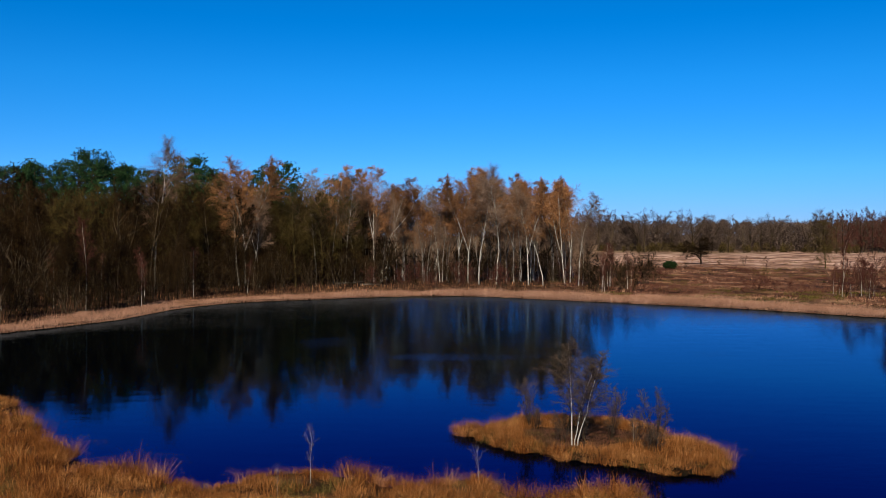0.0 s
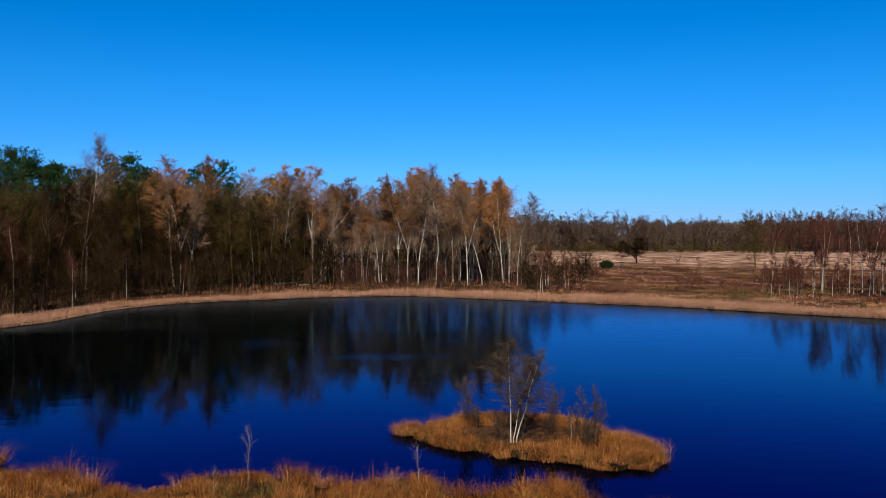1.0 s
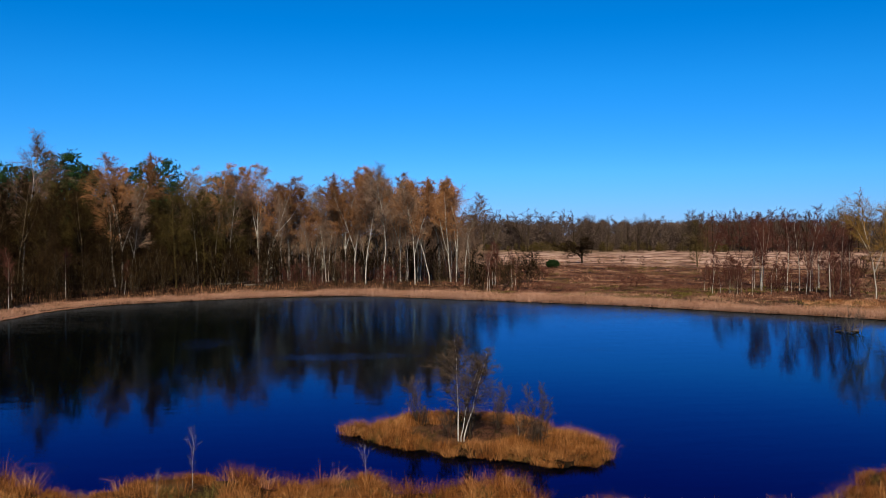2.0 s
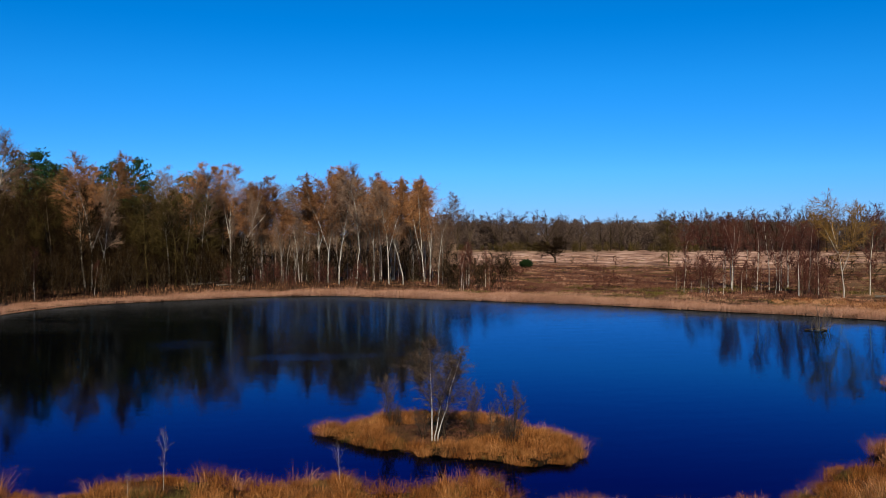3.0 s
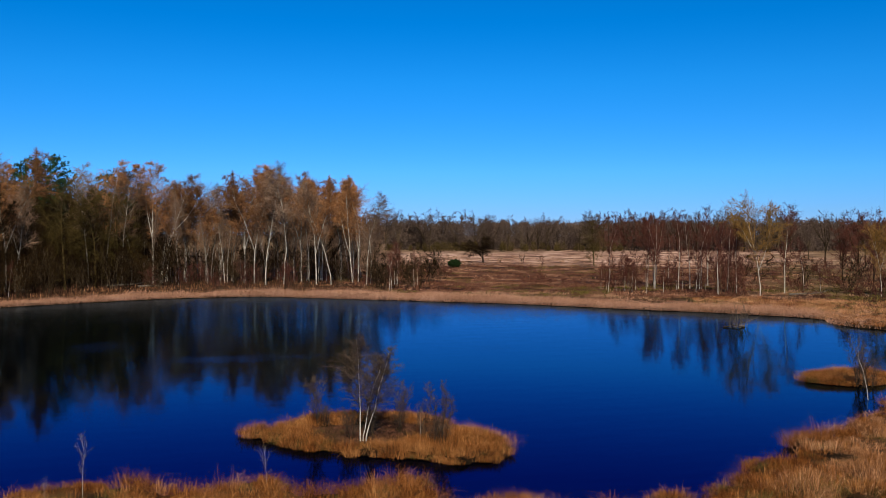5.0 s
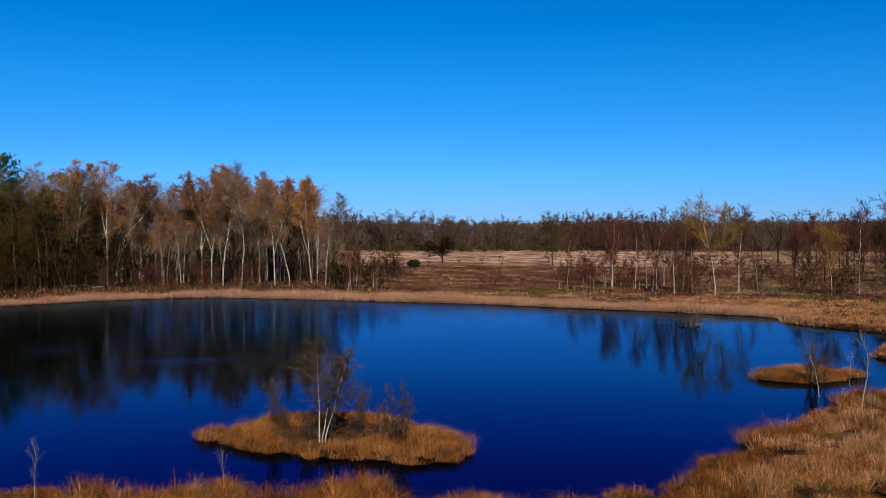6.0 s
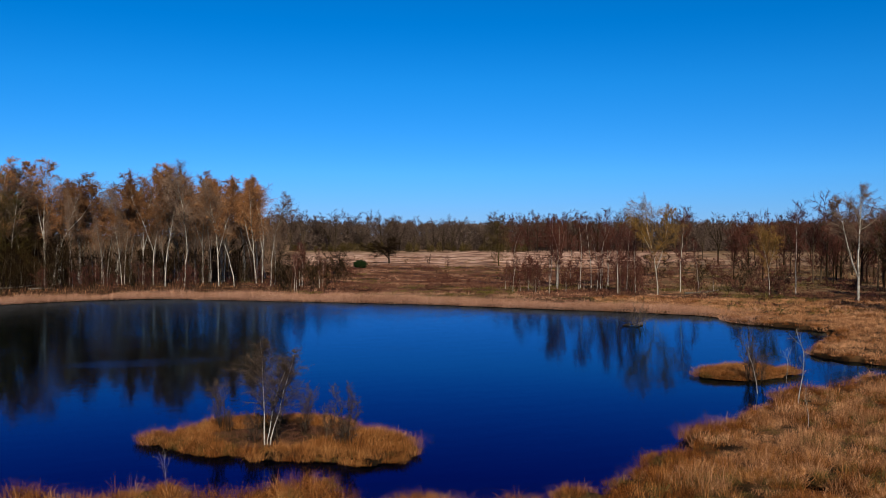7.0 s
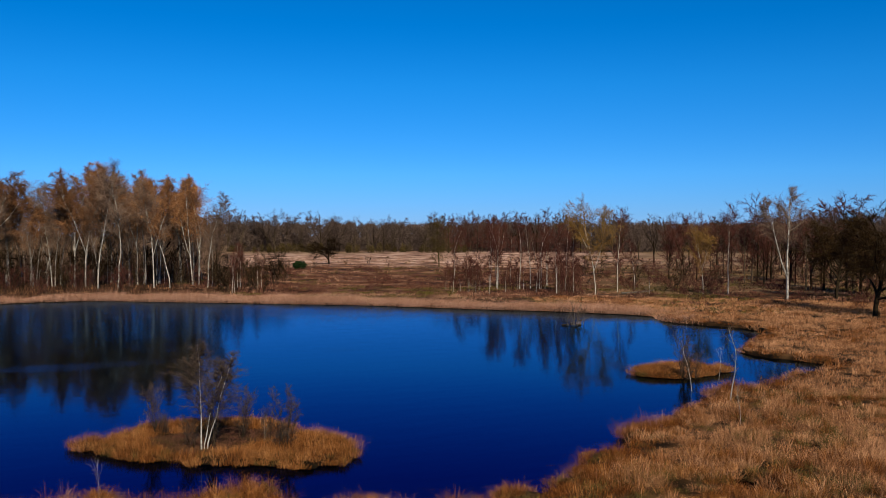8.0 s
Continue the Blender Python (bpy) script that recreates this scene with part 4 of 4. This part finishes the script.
# heath: single trees and young birches
plant("oak", 16.5, 235, 6.9, wide=1.8)
plant("mossy_tree", 23.7, 220, 12, wide=1.05)
for b, d, h, kind in [(24.7, 146, 8.8, "birch_thin"), (27.1, 134, 10, "birch_thin"), (27.5, 130, 9.5, "birch_thin"), (29.0, 127, 10.3, "birch_thin"), (29.7, 128, 10.1, "birch_thin"),
                      (30.4, 128, 11.2, "birch_thin"), (31.4, 116, 8.9, "birch_thin"), (33.9, 117, 11.6, "birch_gold"), (35.3, 123, 11.2, "birch_thin"), (36.4, 127, 7, "birch_thin"),
                      (37.3, 120, 3.7, "birch_thin"), (40.6, 120, 8.1, "birch_gold"), (42.1, 121, 11.6, "birch_thin"), (32.5, 120, 9, "birch_thin")]:
    plant(kind, b, d, h)
for i in range(14):
    plant("birch_thin", random.uniform(23.5, 31.5), random.uniform(116, 126), random.uniform(2.0, 5.0))
for i in range(12):
    plant("birch_thin", random.uniform(26.5, 32.5), random.uniform(122, 140), random.uniform(7, 10))
for i in range(46):
    plant("dwarf_shrub", random.uniform(10.5, 33), random.uniform(118, 200), random.uniform(0.7, 1.6), wide=random.uniform(1, 1.6))
for i in range(44):
    plant("dwarf_shrub", random.uniform(32, 51), random.uniform(110, 150) if i % 4 else random.uniform(108, 116), random.uniform(0.8, 2.2), wide=random.uniform(1, 1.6))
plant("thicket", 19.1, 229, 2.4)
plant("thicket", 17.6, 232, 1.8)
plant("wine_shrub", 20.4, 212, 2.6)
fork_tip = skeleton_of(sum(map(ord, "birch_fork")) * 10, **SPECS["birch_fork"][6])[0][1, -1]
plant("birch_fork", 45.55, 113, 13.7, turn=134 - math.degrees(math.atan2(fork_tip[1], fork_tip[0])), wide=1.1)
plant("oak", 50.4, 94, 9.8, wide=1.25)
plant("oak", 48.3, 118, 10, wide=1.1)
plant("oak", 49.6, 128, 10, wide=1.1)
for b, d, h in [(46.9, 140, 11), (47.6, 135, 11), (49.2, 138, 11.5), (50.6, 130, 11.5), (51.8, 125, 11.5), (48.4, 150, 12), (44.6, 158, 11), (52.6, 118, 11.5)]:
    plant("far_tree", b, d, h, wide=1.1)
for b, d, h in [(39.4, 147, 9), (40.2, 148, 9), (43.5, 150, 9.5), (44.2, 140, 9), (46, 150, 10), (38.5, 170, 9), (41.5, 165, 9.5)]:
    plant("wine_tree", b, d + 8, h, wide=1.2)
for i in range(15):
    plant(("wine_tree", "wine_tree", "far_tree")[i % 3], 43.5 + 9.5 * ((i * 0.618) % 1), random.uniform(132, 190), random.uniform(10.5, 13.5), wide=1.15)
for i in range(24):
    plant(("wine_tree", "wine_tree", "bare_tree")[i % 3], 38.5 + 14 * ((i * 0.618) % 1), random.uniform(150, 225), random.uniform(9.5, 12.5))
for i in range(16):
    plant("thicket", -6 + 16 * ((i * 0.618) % 1), random.uniform(150, 200), random.uniform(4, 7))
for i in range(20):
    plant("wine_shrub", random.uniform(24, 33), random.uniform(116, 140), random.uniform(2, 5.5))
for i in range(26):
    plant(("wine_shrub", "thicket", "wine_shrub")[i % 3], 33 + 18 * ((i * 0.618) % 1), random.uniform(128, 190), random.uniform(2.2, 5.5), wide=1.3)
for i in range(15):
    plant("thicket", 9.4 + 4.4 * ((i * 0.618) % 1), random.uniform(120, 142), random.uniform(2.2, 5.0), wide=1.2)
for i in range(7):
    plant("birch_thin", random.uniform(9.6, 13.6), random.uniform(119, 136), random.uniform(3.5, 6.5))
for i in range(6):
    b = -27.5 + 2.9 * i + random.uniform(-0.6, 0.6)
    plant("birch_thin", b, 96 + (b + 27) * 1.45 + random.uniform(0, 4), random.uniform(4, 7))
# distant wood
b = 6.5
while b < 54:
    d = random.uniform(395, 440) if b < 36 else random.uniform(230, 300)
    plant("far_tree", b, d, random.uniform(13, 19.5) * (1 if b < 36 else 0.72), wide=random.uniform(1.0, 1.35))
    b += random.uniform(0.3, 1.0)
for i in range(14):
    plant("larch", 24.0 + i * 0.32, 405 + random.uniform(-8, 8), random.uniform(17, 19))


def woods(name, label, count, bearings, distances, heights, seed, material, n=250, width=0.16, reach=2.4):
    """A wood too far or too deep to tell its trees apart: upright sprays of bare twigs, tree by tree."""
    g = np.random.default_rng(seed)
    vs = []
    for i in range(count):
        x, y = place(g.uniform(*bearings), g.uniform(*distances))
        h = g.uniform(*heights)
        q = unit(g.normal(0, 1, (n, 3))) * np.cbrt(g.uniform(0.12, 1, (n, 1))) * [0.29, 0.29, 0.42] + [0, 0, 0.56]
        low = g.random(n) < 0.25
        q[low] = np.stack([g.normal(0, 0.2, n), g.normal(0, 0.2, n), g.uniform(0.0, 0.5, n)], 1)[low]
        c = q * h
        d = unit(g.normal(0, 0.6, (n, 3)) + (q - [0, 0, 0.4]) * [2, 2, 1.6])
        sd = unit(np.cross(d, g.normal(0, 1, d.shape))) * width
        p = c + [x, y, 0]
        vs.append(np.stack([p - sd, p + sd, p + d * reach], 1).reshape(-1, 3))
    return tagged(new(name, tris_mesh(name, np.concatenate(vs), material)), label, "woods", "", "stuff")


woods("far_woods", "hazy brown leafless wood closing the horizon", 640, (4, 57), (425, 520), (13.5, 16), 77, M["twig_hazed"], 500, 0.2, 1.2)
# near-black twigs carry the wood's inner shade in their colour
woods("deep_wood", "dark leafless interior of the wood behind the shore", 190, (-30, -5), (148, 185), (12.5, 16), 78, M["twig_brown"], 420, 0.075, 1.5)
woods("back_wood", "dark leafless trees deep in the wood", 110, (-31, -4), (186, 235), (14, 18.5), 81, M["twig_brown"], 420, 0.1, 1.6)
woods("grove_scrub", "brown leafless scrub behind the birch grove", 64, (-6, 9.6), (165, 205), (6.5, 10.5), 79, M["twig_grey"], 260, 0.05, 1.3)
woods("evergreen_scrub", "dark olive scrub along the foot of the distant wood", 60, (8, 26), (392, 408), (2.5, 5), 80, M["twig_moss"], 160, 0.1, 0.9)
# island, islet and bank
for b, h, turn, tilt in [(8.45, 3.75, 40, (0, -2)), (8.62, 2.9, 150, (1, 1)), (8.8, 3.4, 260, (0, 6))]:
    plant("island_birch", b, 32.5, h, turn=turn, wide=1.5, tilt=tilt)
for b, d, h, wide in [(5.8, 35.5, 2.0, 1), (9.3, 33.0, 1.3, 1.7), (7.9, 32.8, 1.1, 1.6), (10.9, 33.9, 1.9, 1), (12.5, 33.0, 1.4, 1), (13.9, 31.9, 2.3, 1), (13.2, 32.2, 1.0, 1.5),
                      (6.1, 35.2, 0.9, 1.5), (39.5, 50.4, 2.9, 0.9), (40.0, 50.2, 2.0, 1.2)]:
    plant("island_bush", b, d, h, wide=wide)
plant("sapling", 12.4, 32.9, 1.1)
plant("sapling", -8.7, 27.6, 1.75, turn=0)
plant("sapling", 2.4, 27.0, 1.2, turn=0, tilt=(0, -6))
plant("sapling", -10.8, 26.4, 0.9)
plant("bent_birch", 42.3, 42.9, 3.5, turn=0, tilt=(1, 2))
plant("sapling", 42.9, 38.1, 1.5)
plant("bent_birch", 40.0, 46.6, 2.9, turn=60, tilt=(-5, -7))
plant("sapling", 41.6, 50.6, 2.0)


def driftwood():
    """A drowned, bleached branch with upright twigs, standing out of the water."""
    g = np.random.default_rng(61)
    x, y = place(32.5, 78.6)
    root = tagged(new("driftwood"), "dark dead branch with bleached twigs standing out of the water", "dead wood")
    root.location = (x, y, 0)
    stem = grow(g, np.array([[-1.1, 0.2, 0.06], [0.7, -0.1, 0.04]]), np.array([[1, 0, 0.03], [-1, -0.3, 0.1]]), np.array([2.1, 1.4]), 8, 0.0, 0.1)
    part("trunk", quads_mesh("trunk", [tube_arrays(stem, taper(stem, 0.08, 0.03), 6)], M["oak_bark"], True), root)
    n = 24
    b = np.stack([g.normal(0.1, 0.4, n), g.normal(0, 0.15, n), np.full(n, -0.05)], 1)
    w = np.stack([b[:, 0] * 0.9 + g.normal(0, 0.2, n), g.normal(0, 0.3, n), np.ones(n)], 1)
    up = grow(g, b, w, g.uniform(0.5, 2.2, n), 5, 0.0, 0.16)
    tagged(part("branchwork", quads_mesh("branchwork", [tube_arrays(up, taper(up, 0.035, 0.012), 4)], M["dead_wood"]), root), kind="stuff")
    b, w, _ = sprout(g, up, 7, 0.2, 1.0, 20, 50)
    fine = grow(g, b, w, g.uniform(0.25, 0.8, len(b)), 3, 0.1, 0.1)
    tagged(part("crown", quads_mesh("crown", [tube_arrays(fine, taper(fine, 0.01, 0.004), 3)], M["twig_isle"]), root), kind="stuff")


def fallen_log(bearing, dist, length, turn):
    g = np.random.default_rng(int(dist * 10))
    x, y = place(bearing, dist)
    root = tagged(new("fallen_log"), "pale fallen birch trunk lying under the trees", "log")
    root.matrix_basis = pose(x, y, height_at(x, y) + 0.1, 0, 0, turn)
    T = grow(g, np.array([[-length / 2, 0, 0.05]]), np.array([[1, 0, 0.05]]), np.array([length]), 9, 0.0, 0.04)
    part("trunk", quads_mesh("trunk", [tube_arrays(T, taper(T, 0.16, 0.05), 7)], M["dead_wood"], True), root)
    b, w, _ = sprout(g, T, 7, 0.3, 0.95, 40, 70)
    w[:, 2] = np.abs(w[:, 2])
    B = grow(g, b, w, g.uniform(0.4, 1.4, len(b)), 4, 0.05, 0.12)
    tagged(part("branchwork", quads_mesh("branchwork", [tube_arrays(B, taper(B, 0.04, 0.012), 4)], M["dead_wood"]), root), kind="stuff")


def gorse_bush(bearing, dist, height, width):
    g = np.random.default_rng(int(dist * 7))
    x, y = place(bearing, dist)
    root = tagged(new("gorse_bush"), "dense dark green gorse bush on the heath", "bush")
    root.location = (x, y, height_at(x, y))
    n = 9
    a = g.random(n) * 6.28
    S = grow(g, np.stack([np.cos(a) * 0.2, np.sin(a) * 0.2, np.full(n, -0.1)], 1), np.stack([np.cos(a) * 0.5, np.sin(a) * 0.5, np.ones(n)], 1), np.full(n, height * 0.8), 4, 0.0, 0.1)
    part("stem", quads_mesh("stem", [tube_arrays(S, taper(S, 0.05, 0.015), 4)], M["dark_bark"]), root)
    d = unit(g.normal(0, 1, (420, 3)))
    C = d * g.uniform(0.55, 1.0, (420, 1)) * [width / 2, width / 2, height * 0.55] * (1 + 0.2 * patchy(d[:, 0] * 3, d[:, 1] * 3, 0.8))[:, None] + [0, 0, height * 0.48]
    tagged(part("crown", tris_mesh("crown", tufts(g, C, 9, 0.4, 0.1), M["gorse"]), root), kind="stuff")


driftwood()
fallen_log(-5.6, 136, 6.5, 8)
fallen_log(-4.6, 133, 4.0, -14)
fallen_log(36.6, 118.5, 4.5, -20)
gorse_bush(14.6, 204, 1.8, 3.4)
plant("thicket", 15.5, 204, 1.5, wide=1.5)
